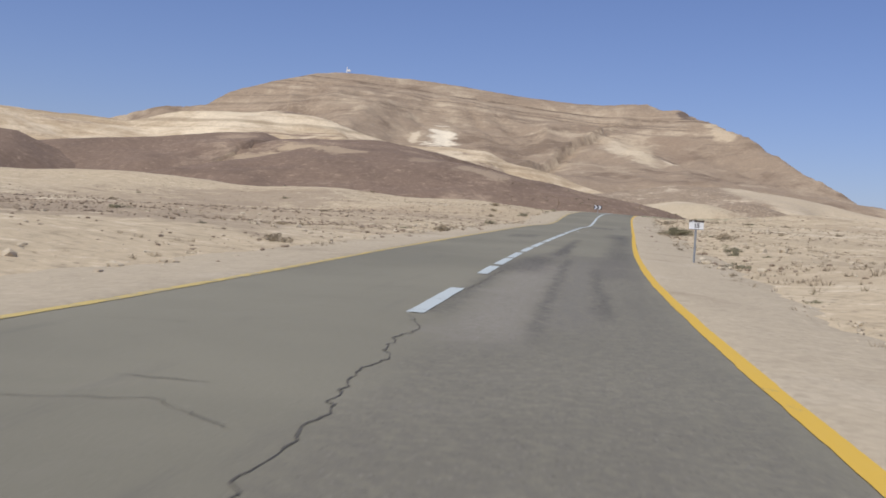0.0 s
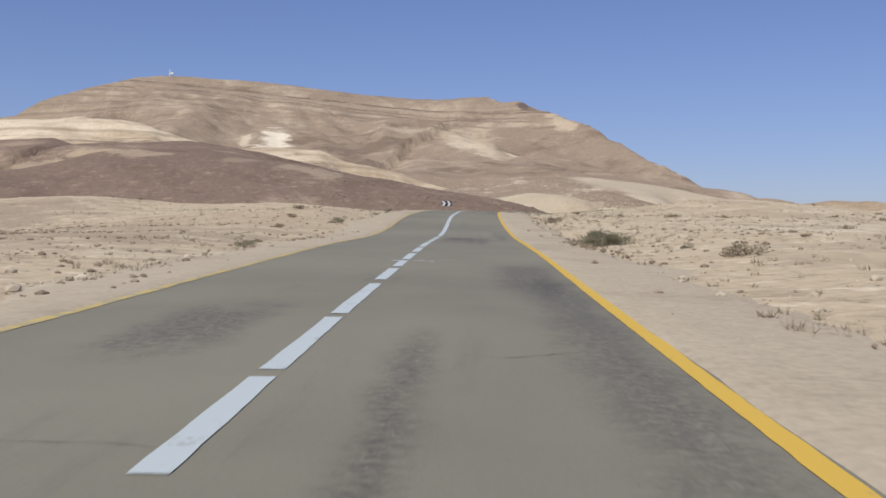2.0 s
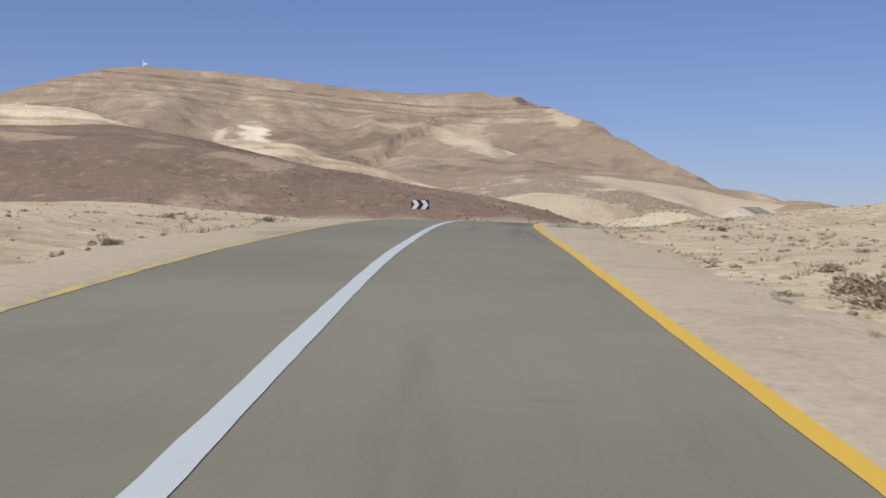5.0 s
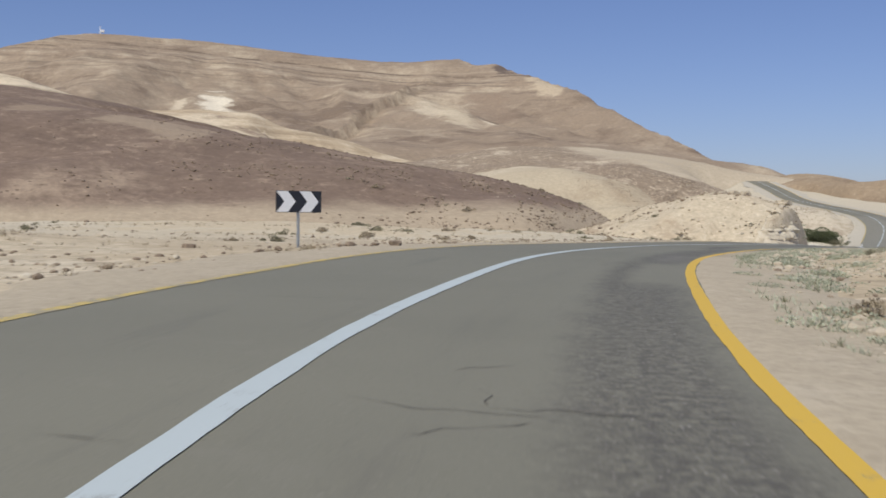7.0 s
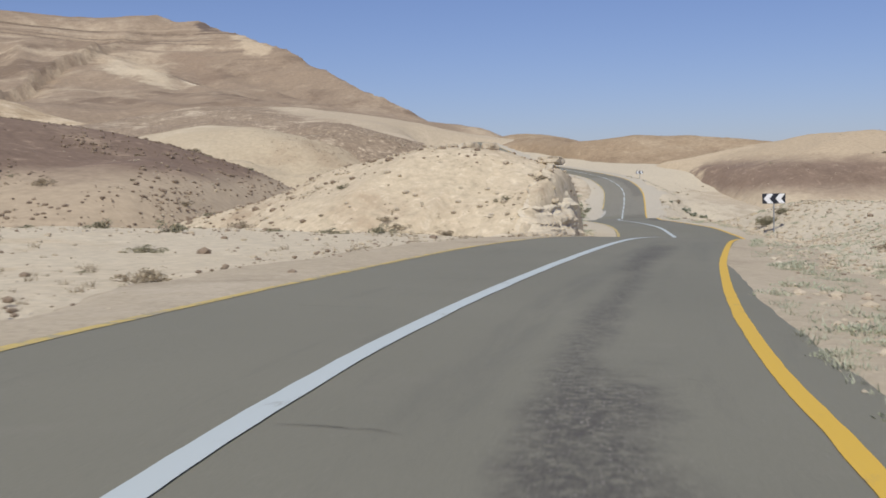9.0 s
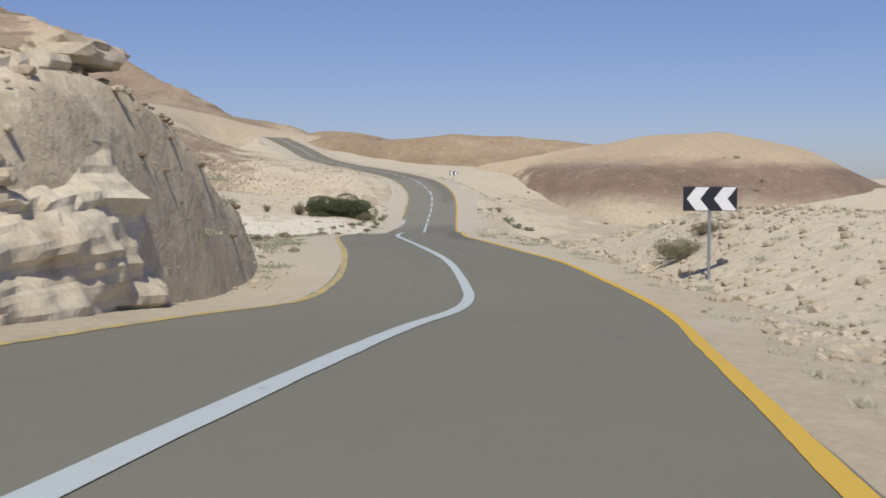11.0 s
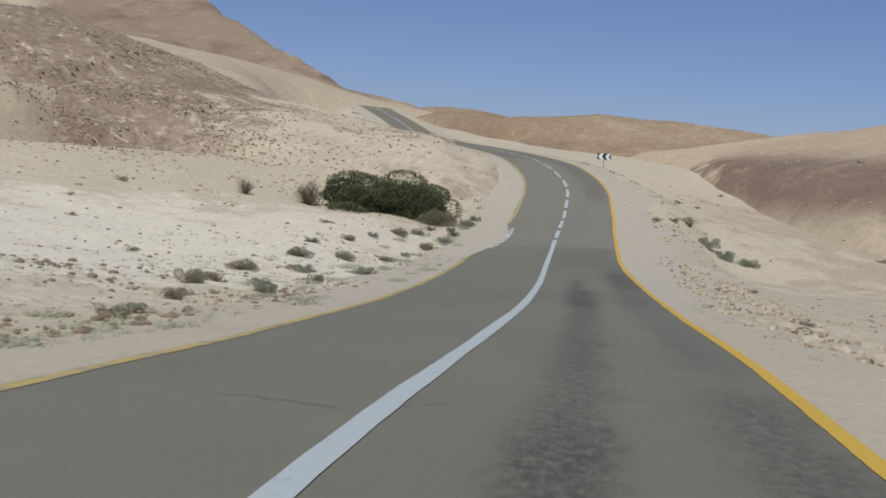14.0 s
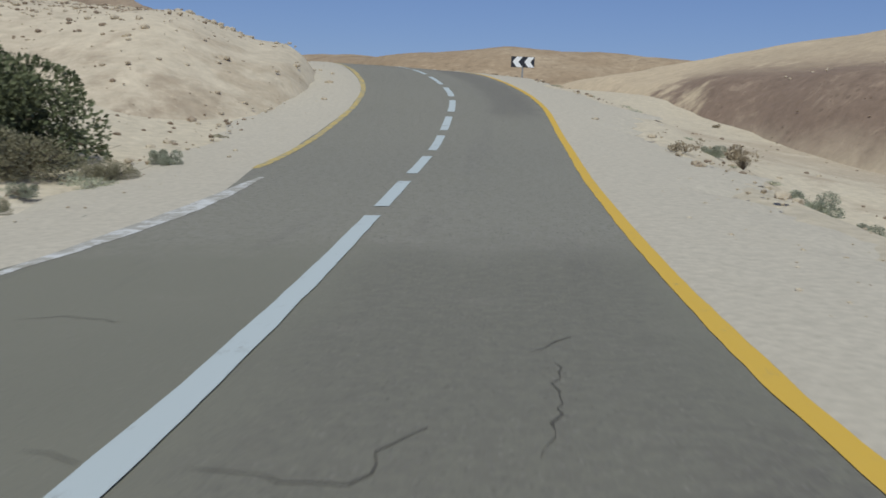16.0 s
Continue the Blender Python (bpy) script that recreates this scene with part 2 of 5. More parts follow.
KNOLL = earth_material("pale_knoll_soil", (0.535, 0.45, 0.325), (0.64, 0.56, 0.43), (0.40, 0.31, 0.215), big=0.09, mid=0.5, fine=3.0, stones=0.7, stone_scale=1.8, bump=0.7, mottle=0.5)
FARTAN = earth_material("orange_tan_far_slope", (0.34, 0.255, 0.168), (0.43, 0.34, 0.235), (0.255, 0.185, 0.122), big=0.03, mid=0.2, fine=1.4, stones=0.4, stone_scale=0.9, mottle=0.6)


# ---- the road's line: the painted centre line, from behind the start to the far bend ----
CENTRE = [(-5.14, -45.00, -1.10), (-2.29, -12.03, -0.05), (0.47, 13.73, 0.76), (2.57, 30.11, 1.46), (8.30, 66.20, 3.16), (11.12, 82.99, 3.88), (14.96, 106.51, 5.59), (19.45, 129.31, 6.85), (22.46, 138.52, 7.17), (25.87, 146.77, 7.34), (34.61, 163.10, 7.29), (39.65, 170.44, 7.22), (53.60, 187.80, 6.97), (61.18, 196.64, 6.55), (65.51, 201.57, 6.22), (68.57, 206.24, 6.21), (70.68, 210.01, 6.35), (72.63, 213.93, 6.40), (76.67, 221.91, 6.36), (81.36, 230.55, 6.21), (86.74, 238.84, 6.04), (91.85, 246.29, 5.64), (97.39, 254.50, 5.14), (103.13, 263.19, 4.83), (108.61, 271.63, 4.83), (116.18, 282.81, 5.88), (121.08, 289.95, 6.89), (126.90, 299.29, 8.68), (130.95, 309.34, 10.37), (134.32, 320.90, 11.49), (140.65, 340.95, 12.86), (149.03, 365.99, 14.41), (157.45, 393.02, 16.68), (162.43, 412.01, 19.57), (164.95, 430.01, 22.95)]


def spline(points, step=1.0):
    """A smooth line through points, as samples about step apart."""
    p = np.array(points, float)
    p = np.vstack([2 * p[0] - p[1], p, 2 * p[-1] - p[-2]])
    out = []
    for k in range(1, len(p) - 2):
        a, b, c, d = p[k - 1 : k + 3]
        ta = np.linalg.norm(b - a) ** 0.5
        tb = ta + np.linalg.norm(c - b) ** 0.5
        td = tb + np.linalg.norm(d - c) ** 0.5
        n = max(2, int(np.linalg.norm(c - b) / (step * 0.25)))
        t = np.linspace(ta, tb, n, endpoint=False)[:, None]
        a1, a2, a3 = a + (b - a) * t / ta, b + (c - b) * (t - ta) / (tb - ta), c + (d - c) * (t - tb) / (td - tb)
        b1, b2 = a1 + (a2 - a1) * t / tb, a2 + (a3 - a2) * (t - ta) / (td - ta)
        out.append(b1 + (b2 - b1) * (t - ta) / (tb - ta))
    line = np.vstack(out + [p[-2:-1]])
    s = np.r_[0, np.cumsum(np.linalg.norm(np.diff(line[:, :2], axis=0), axis=1))]
    even = np.arange(0, s[-1], step)
    line = np.stack([np.interp(even, s, line[:, k]) for k in range(3)], 1)
    for _ in range(6):
        line[1:-1] = (line[:-2] + 2 * line[1:-1] + line[2:]) / 4
    return line


STEP = 0.5
LINE = spline(CENTRE, STEP)
TAN = np.gradient(LINE[:, :2], axis=0)
TAN /= np.linalg.norm(TAN, axis=1)[:, None]
SIDE = np.stack([TAN[:, 1], -TAN[:, 0]], 1)  # to the right
# how the lanes widen and the road banks on its way north: y, right lane, left lane, bank
KEYS_Y = [-45, 20, 60, 90, 130, 150, 165, 180, 205, 215, 230, 245, 258, 268, 273, 285, 298, 310, 430]
LANE_R = [3.32, 3.20, 3.31, 3.16, 3.18, 3.04, 3.45, 3.19, 3.27, 3.08, 3.25, 3.33, 3.41, 3.29, 3.05, 2.94, 2.83, 3.08, 3.16]
LANE_L = [3.30, 3.30, 3.15, 3.01, 3.07, 3.09, 3.14, 3.11, 2.74, 2.54, 2.73, 2.88, 3.33, 3.55, 3.56, 2.91, 2.92, 2.96, 3.10]
BANK = [-0.015, -0.001, 0.004, 0.008, 0.025, 0.035, 0.029, 0.050, 0.014, 0.021, 0.001, -0.039, -0.026, -0.030, -0.047, -0.028, 0.004, 0.006, 0.005]


def road_point(s, d, lift=0.0):
    """The place s metres along the line and d metres to its right."""
    k = s / STEP
    x = [np.interp(k, np.arange(len(LINE)), LINE[:, n]) for n in range(3)]
    sd = [np.interp(k, np.arange(len(LINE)), SIDE[:, n]) for n in range(2)]
    return (x[0] + sd[0] * d, x[1] + sd[1] * d, x[2] - 0.012 * abs(d) - np.interp(x[1], KEYS_Y, BANK) * d + lift)


def lane(s, right=True):
    """How far the yellow edge line lies from the centre line, s metres along."""
    y = np.interp(s / STEP, np.arange(len(LINE)), LINE[:, 1])
    return float(np.interp(y, KEYS_Y, LANE_R)) if right else -float(np.interp(y, KEYS_Y, LANE_L))


def s_near(x, y):
    """How far along the line the nearest place to (x, y) is, and how far to the right of it (x, y) lies."""
    k = int(np.argmin((LINE[:, 0] - x) ** 2 + (LINE[:, 1] - y) ** 2))
    return k * STEP, float((x - LINE[k, 0]) * SIDE[k, 0] + (y - LINE[k, 1]) * SIDE[k, 1])


def fbm(x, y, size, octaves=4, seed=0):
    """Smooth value noise in about -1..1, over arrays."""
    out, amp, total = np.zeros_like(x, dtype=float), 1.0, 0.0
    for o in range(octaves):
        rng = np.random.RandomState(seed * 31 + o)
        grid = rng.uniform(-1, 1, (128, 128))
        u, v = x / size * 2**o + 17.3 * o, y / size * 2**o + 5.1 * o
        i, j = np.floor(u).astype(int), np.floor(v).astype(int)
        fu, fv = u - i, v - j
        fu, fv = fu * fu * (3 - 2 * fu), fv * fv * (3 - 2 * fv)
        g = lambda a, b: grid[a % 128, b % 128]
        out += amp * ((g(i, j) * (1 - fu) + g(i + 1, j) * fu) * (1 - fv) + (g(i, j + 1) * (1 - fu) + g(i + 1, j + 1) * fu) * fv)
        total += amp
        amp *= 0.5
    return out / total


def feet(x, y, line):
    """For arrays x, y: how far to the right of the polyline they lie, and the part of it that is nearest, by number and share."""
    a, ab = line[:-1, :2], np.diff(line[:, :2], axis=0)
    shape, x, y = x.shape, x.ravel(), y.ravel()
    side, seg, share = np.empty(x.size), np.empty(x.size, int), np.empty(x.size)
    for i in range(0, x.size, 4096):
        px, py = x[i : i + 4096, None] - a[:, 0], y[i : i + 4096, None] - a[:, 1]
        t = np.clip((px * ab[:, 0] + py * ab[:, 1]) / (ab**2).sum(1), 0, 1)
        qx, qy = px - t * ab[:, 0], py - t * ab[:, 1]
        d2 = qx * qx + qy * qy
        k = d2.argmin(1)
        n = np.arange(len(k))
        side[i : i + 4096] = np.sqrt(d2[n, k]) * np.where(qx[n, k] * ab[k, 1] - qy[n, k] * ab[k, 0] >= 0, 1, -1)
        seg[i : i + 4096], share[i : i + 4096] = k, t[n, k]
    return side.reshape(shape), seg.reshape(shape), share.reshape(shape)


def near_line(x, y, line):
    """For arrays x, y: distance to the polyline and the line's height there."""
    side, seg, t = feet(x, y, line)
    return np.abs(side), line[seg, 2] + t * (line[seg + 1, 2] - line[seg, 2])


COARSE = LINE[::8]


def road_near(x, y):
    """For arrays x, y: how far to the right of the road's line they lie, and the road's height carried out to them."""
    side, seg, t = feet(x, y, COARSE)
    p = COARSE[seg] + t[..., None] * (COARSE[seg + 1] - COARSE[seg])
    near = np.clip(side, -8, 8)
    return side, p[..., 2] - 0.012 * np.abs(near) - np.interp(p[..., 1], KEYS_Y, BANK) * near


def smooth_step(v, lo, hi):
    t = np.clip((v - lo) / (hi - lo), 0, 1)
    return t * t * (3 - 2 * t)


def base_height(x, y):
    """The open plain, which follows the road's rise and fall."""
    p, shape = COARSE[::2], x.shape
    x, y, out = x.ravel(), y.ravel(), []
    for i in range(0, x.size, 8192):
        k = ((x[i : i + 8192, None] - p[:, 0]) ** 2 + (y[i : i + 8192, None] - p[:, 1]) ** 2 + 400.0) ** -1.6
        out.append((k * p[:, 2]).sum(1) / k.sum(1))
    return np.concatenate(out).reshape(shape)


SWELLS = [  # low rises and hollows of the plain: centre, reach across x and y, height
    (50, 141, 13, 16, 2.1), (8, 112, 7, 12, 0.6), (92, 300, 14, 10, 1.0), (81, 207, 11, 12, 1.5), (121, 234, 24, 27, -3.4), (147, 262, 26, 30, -3.6), (126, 280, 9, 10, -1.3), (108, 291, 6, 6, -0.5),
    (92, 268, 12, 14, -0.6), (150, 298, 16, 22, -1.8), (20, 205, 24, 20, 1.0), (-60, 180, 60, 60, 2.5), (-22, 105, 16, 24, -1.2), (-16, 134, 9, 13, 1.3), (-42, 142, 15, 14, 1.5), (-70, 128, 14, 12, 1.6), (2, 150, 9, 10, 0.7)]


def ground_height(x, y):
    x, y = np.asarray(x, float), np.asarray(y, float)
    h = base_height(x, y)
    for cx, cy, rx, ry, a in SWELLS:
        h = h + a * np.exp(-(((x - cx) / rx) ** 2) - ((y - cy) / ry) ** 2)
    side, zr = road_near(x, y)
    d = np.abs(side)
    rough = smooth_step(d, 6.0, 14.0)
    h = h + rough * (0.5 * fbm(x, y, 24, 5, 3) + 0.14 * fbm(x, y, 3.4, 3, 5)) + smooth_step(d, 60, 400) * 3.0 * fbm(x, y, 140, 4, 8)
    bank = np.exp(-(((x - 76) / 20) ** 2) - ((y - 206) / 20) ** 2) * (side > 0)
    k = smooth_step(d, 5.4 - 1.0 * bank, 10.0 - 1.2 * bank)
    h = (zr - 0.09) * (1 - k) + h * k
    return h - 0.22 * (1 - smooth_step(d, 4.4, 5.6)) - 0.02


def mesh_object(name, verts, faces, material, parent=None, smooth=True):
    me = bpy.data.meshes.new(name)
    me.from_pydata(verts, [], faces)
    me.materials.append(material)
    if smooth:
        me.polygons.foreach_set("use_smooth", [True] * len(me.polygons))
    me.update()
    ob = new(name, me)
    if parent:
        ob.parent = parent
    return ob


def grid_faces(nx, ny):
    i = np.arange(nx - 1)[:, None] * ny + np.arange(ny - 1)[None]
    return np.stack([i, i + ny, i + ny + 1, i + 1], -1).reshape(-1, 4)


def field(name, xs, ys, height, material, keep=None):
    """A sheet of land over the grid lines xs, ys. keep: which corners are wanted."""
    x, y = np.meshgrid(xs, ys, indexing="ij")
    z = height(x, y)
    v = np.stack([x, y, z], -1).reshape(-1, 3)
    f = grid_faces(len(xs), len(ys))
    if keep is not None:
        ok = keep(x, y, z).reshape(-1)
        f = f[ok[f].any(1)]
        used = np.unique(f)
        at = np.full(len(v), -1)
        at[used] = np.arange(len(used))
        v, f = v[used], at[f]
    return mesh_object(name, v.tolist(), f.tolist(), material)


def lines_of(*spans):
    """Grid lines from spans of (start, end, step)."""
    return np.unique(np.concatenate([np.arange(a, b, s) for a, b, s in spans] + [[spans[-1][1]]]).round(3))


GX = lines_of((-3600, -900, 300), (-900, -260, 40), (-260, -70, 10), (-70, -26, 2.5), (-26, 152, 0.9), (152, 200, 2.5), (200, 400, 12), (400, 1000, 50), (1000, 3600, 300))
GY = lines_of((-3600, -900, 300), (-900, -120, 60), (-120, -20, 8), (-20, 335, 0.9), (335, 460, 2.5), (460, 640, 12), (640, 1200, 40), (1200, 3600, 300))
ground = field("ground", GX, GY, ground_height, SAND)
tagged(ground, "pale stony desert soil beside the road", "ground", kind="structure")


# ---- hills and the mountain ----
def ridge(points, slope, soft, rough=0.0, size=30.0, seed=1, gully=0.0, bulge=0.0):
    """The height of a hill whose crest runs through points and whose sides fall with the slope, rounded over soft metres."""
    line = np.array(points, float)

    def height(x, y):
        wx, wy = x + 0.25 * size * fbm(x, y, size * 1.3, 3, seed + 7), y + 0.25 * size * fbm(x, y, size * 1.3, 3, seed + 9)
        d, z = near_line(wx, wy, line)
        d = d * (1 + gully * fbm(x, y, size * 0.8, 3, seed + 4))
        h = z - slope * (bulge * (np.maximum(d, 0) / bulge) ** 1.75 if bulge else np.sqrt(d * d + soft * soft) - soft)
        return h + rough * fbm(x, y, size, 5, seed)

    return height


HILL_HEIGHTS = []


def hill(name, points, slope, soft, material, label, reach, step, rough=1.0, size=30.0, seed=1, gully=0.2, clear=(6.0, 24.0), cut=12.0, bulge=0.0):
    """A hill, cut back where the road passes: nothing of it within clear[0] metres of the centre line."""
    p = np.array(points, float)
    free = ridge(points, slope, soft, rough, size, seed, gully, bulge)

    def h(x, y):
        side, zr = road_near(x, y)
        return free(x, y) - cut * (1 - smooth_step(np.abs(side), *clear))

    HILL_HEIGHTS.append((h, (p[:, 0].min() - reach, p[:, 0].max() + reach, p[:, 1].min() - reach, p[:, 1].max() + reach)))
    xs = np.arange(p[:, 0].min() - reach, p[:, 0].max() + reach, step)
    ys = np.arange(p[:, 1].min() - reach, p[:, 1].max() + reach, step)
    ob = field(name, xs, ys, h, material, lambda x, y, z: (z > ground_height(x, y) - 1.2))
    return tagged(ob, label, "hill", kind="structure")


HILLS = [
    hill("brown_hill", [(-36, 325, 26), (-30, 316, 29.5), (-24.5, 308, 31), (-14, 289, 27), (4, 275, 22.5), (17, 265, 19.5), (37, 253, 15.6), (49, 246, 12.6), (60, 243, 9.6)],
         0.25, 9, BROWN, "dark brown flint-covered desert hill beyond the plain", 130, 1.6, 1.2, 28, 11, 0.2, (10, 30), 12.0, 92.0),
    hill("brown_hill", [(-190, 330, 22), (-130, 306, 22), (-92, 306, 27), (-70, 314, 31), (-59, 317, 32), (-48, 318, 29), (-39, 314, 25), (-30, 302, 20)],
         0.28, 9, BROWN, "dark brown flint-covered desert hill beyond the plain", 110, 2.4, 1.2, 30, 12, 0.25),
    hill("brown_hill", [(-200, 260, 24), (-140, 270, 26), (-116, 277, 25), (-100, 283, 18)],
         0.32, 7, BROWN, "low dark brown desert hill beside the plain", 90, 2.4, 0.8, 30, 13, 0.25),
    hill("cream_ridge", [(-320, 430, 52), (-220, 445, 51), (-140, 466, 48), (-104, 478, 56.5), (-80, 488, 59.5), (-62, 494, 57.5), (-40, 497, 52), (-19, 499, 48), (17, 500, 47), (27, 500, 42.5), (54, 497, 35), (100, 482, 27)],
         0.27, 8, CREAM, "pale cream marl ridge before the mountain", 190, 3.0, 3.0, 45, 14, 0.35),
    hill("mountain_shoulder", [(60, 470, 30), (95, 482, 35.5), (122, 486, 36), (152, 487, 33), (173, 490, 29.5), (200, 500, 25.5), (228, 508, 21)],
         0.17, 12, ROCKY, "tan stony shoulder at the foot of the mountain", 130, 2.6, 1.6, 40, 15, 0.3, (6, 30)),
    hill("cream_hill", [(66, 405, 25), (80, 376, 24), (88, 352, 22.5), (96, 339, 21.5), (107, 332, 18.2), (115, 325, 14.9), (121, 318, 12.5), (124.4, 314.3, 11.8), (126.6, 313, 10.6)],
         0.38, 7, ROCKY, "stony cream and brown hillside beside the bend", 90, 1.2, 1.2, 22, 16, 0.3, (2.6, 5.6), 3.4, 44.0),
    hill("cream_dome", [(60.5, 365, 18.6), (68.5, 352, 20.6), (74, 342, 21.2), (78, 336, 20.6)],
         0.42, 7, DOME, "smooth yellowish marl dome beside the stony hillside", 70, 1.2, 0.7, 16, 28, 0.25, (6, 20), 12.0, 36.0),
    hill("roadside_knoll", [(46, 217, 7.7), (49, 214.5, 8.7), (51.8, 211.5, 10.0), (55.6, 207.2, 10.8), (58.4, 204.2, 10.4), (59.8, 201.8, 9.5)],
         0.54, 3.0, KNOLL, "pale rocky knoll cut away at the road", 34, 0.45, 0.45, 7, 17, 0.25, (3.5, 4.9), 9.0),
    hill("brown_hill", [(148, 372, 10.8), (158, 352, 12.8), (168, 336, 15.4), (174, 327, 17.2), (179, 317, 18.6), (183, 306, 18.8), (188, 295, 16), (193, 282, 10.5), (200, 262, 8)],
         0.31, 8, BROWN_PALE_CREST, "rounded brown desert hill beside the winding road", 80, 1.6, 0.9, 26, 18, 0.2, (10, 24)),
    hill("far_hill", [(194.2, 462.4, 27.2), (188.2, 437.4, 25), (180.2, 414.4, 21.2), (180.2, 393.4, 21.3), (187.2, 386.4, 22.5), (193.2, 381.4, 21.8), (198.2, 377.4, 21.5), (203.2, 372.4, 20.6), (213.2, 362.4, 18.6), (230.2, 350.4, 13.5)],
         0.36, 7, FARTAN, "low tan desert hill beyond the winding road", 80, 2.2, 0.8, 34, 19, 0.2, (6, 16)),
]


def surface(x, y):
    """The height of the land at a place, hills included."""
    ax, ay = np.array([float(x)]), np.array([float(y)])
    side, zr = road_near(ax, ay)
    gravel = float(zr[0]) + 0.01 - 0.02 * max(0.0, abs(float(side[0])) - 3.5) if abs(side[0]) < 5.9 else -99.0
    return float(max([gravel, ground_height(ax, ay)[0]] + [h(ax, ay)[0] for h, box in HILL_HEIGHTS if box[0] < x < box[1] and box[2] < y < box[3]]))


CREST = [(-640, 760, 59.9), (-480, 800, 65.6), (-360, 826, 73.2), (-312, 844, 83.2), (-280, 855, 87.6), (-238, 868, 102.6), (-206, 878, 108.7), (-191, 882, 117.7), (-150, 893, 132.4), (-125, 897, 140.5), (-99, 903, 143.6), (-44, 908, 142.1), (-9, 910, 140.3), (26, 910, 136.7), (62, 908, 132.7), (88, 906, 130.7), (115, 903, 129.7), (150, 892, 131.6), (168, 880, 122.6), (178, 842, 114.4), (196, 781, 100.3), (206, 732, 83.1), (212, 684, 69), (217, 642, 55.9), (222, 602, 39.9), (228, 560, 34.3), (240, 520, 27.9)]
FALL_D = [0, 14, 26, 60, 110, 190, 290, 400, 520, 700]
FALL_H = [1.0, 0.965, 0.90, 0.76, 0.60, 0.41, 0.235, 0.10, 0.02, -0.08]


def mountain_height(x, y):
    top, wx = np.array(CREST, float), x + 8 * fbm(x, y, 60, 3, 26)
    spur = 1 - 3.2 * np.abs(fbm(x, y * 0.3, 105, 2, 21))
    fine_spur = 1 - 3.2 * np.abs(fbm(x, y * 0.4, 38, 2, 22))
    both = []
    top_ridge = top[:19]
    for line in (top_ridge, top[18:]):
        side, seg, t = feet(wx, y, line)
        zc = line[seg, 2] + t * (line[seg + 1, 2] - line[seg, 2])
        d = np.abs(side) * (1 + 1.6 * smooth_step(wx, 185, 290)) if line is top_ridge else np.where(side > 0, side, -2.6 * side)
        k = np.clip((zc - 24) / 105.0, 0.2, 1.1)
        d = np.maximum(0, d - (34 * spur * smooth_step(d, 25, 170) + 9 * fine_spur * smooth_step(d, 18, 80)) * k)
        g = np.interp(d / np.maximum(k, 0.42), FALL_D, FALL_H)
        z = 24 + (zc - 24) * g
        # hard beds near the top stand out as small steps
        bed = np.sin((z + 0.045 * x + 3.5 * fbm(x, y, 160, 2, 23)) * 0.6)
        both.append(z + (0.7 if line is top_ridge else 0.4) * bed * smooth_step(g, 0.6, 0.78) * smooth_step(g, 0.998, 0.95) * smooth_step(zc, 60, 110))
    z = np.maximum(*both) + 5 * np.exp(-np.abs(both[0] - both[1]) / 7.0)
    z = z - 5 * smooth_step(np.maximum(*both), 118, 128) * np.exp(-np.abs(both[0] - both[1]) / 7.0)
    z = z - 40 * (1 - smooth_step(y - 0.12 * np.abs(x), 440, 540))
    # ravines down the face
    cleft = np.exp(-np.abs(fbm(x + 0.25 * y, y * 0.32, 46, 3, 27)) * 11) + 0.6 * np.exp(-np.abs(fbm(x, y * 0.3, 20, 2, 29)) * 9)
    z = z - 2.4 * cleft * smooth_step(z, 36, 62) * smooth_step(z, 124, 104)
    return z + 2.0 * fbm(x, y, 45, 5, 24) * smooth_step(140 - z, 0, 30) + 0.5 * fbm(x, y, 9, 3, 25)


mountain = field("mountain", np.arange(-640, 420, 3.2), np.arange(440, 1001, 3.2), mountain_height, MOUNT, lambda x, y, z: z > -8)
tagged(mountain, "broad flat-topped desert mountain with layered tan rock", "mountain", kind="structure")


# ---- road ----
DARK, GREY, ROUGH = (0.075, 0.068, 0.060), (0.12, 0.108, 0.096), (0.29, 0.265, 0.225)
SMOOTH = (0.185, 0.172, 0.150)
# patches, worn tracks and one stretch of dust and painted glare: from, to along the road, from, to across it, strength,
# tone
STRAIGHT_PATCHES = [
    (42, 76, 0.45, 3.1, 0.5, GREY), (55, 70, 0.45, 1.3, 0.75, ROUGH), (57, 69, 0.06, 0.36, 0.65, DARK), (56, 73, 1.33, 1.46, 0.95, DARK), (57, 73, 1.5, 2.0, 0.6, SMOOTH), (58, 69, 2.02, 2.2, 0.9, DARK),
    (66.5, 73, 0.2, 1.05, 0.8, DARK), (66.5, 75, 2.1, 3.1, 0.6, GREY), (75, 90, 0.88, 1.15, 0.75, DARK), (75, 79.5, 0.75, 1.25, 0.65, DARK), (75, 84, 2.35, 3.1, 0.8, DARK)]
RISE_PATCHES = [
    (89, 92.8, -1.9, -0.8, 0.8, DARK), (84.5, 98, 2.4, 3.1, 0.65, DARK), (95, 102, 2.0, 3.0, 0.65, DARK), (115.4, 123.7, 0.45, 2.05, 0.55, GREY), (116, 123, 1.3, 1.48, 0.85, DARK), (115.3, 122.6, 1.7, 1.92, 0.8, DARK),
    (119.4, 123.4, 0.5, 1.28, 0.7, DARK), (126, 133, 2.4, 3.2, 0.4, GREY)]
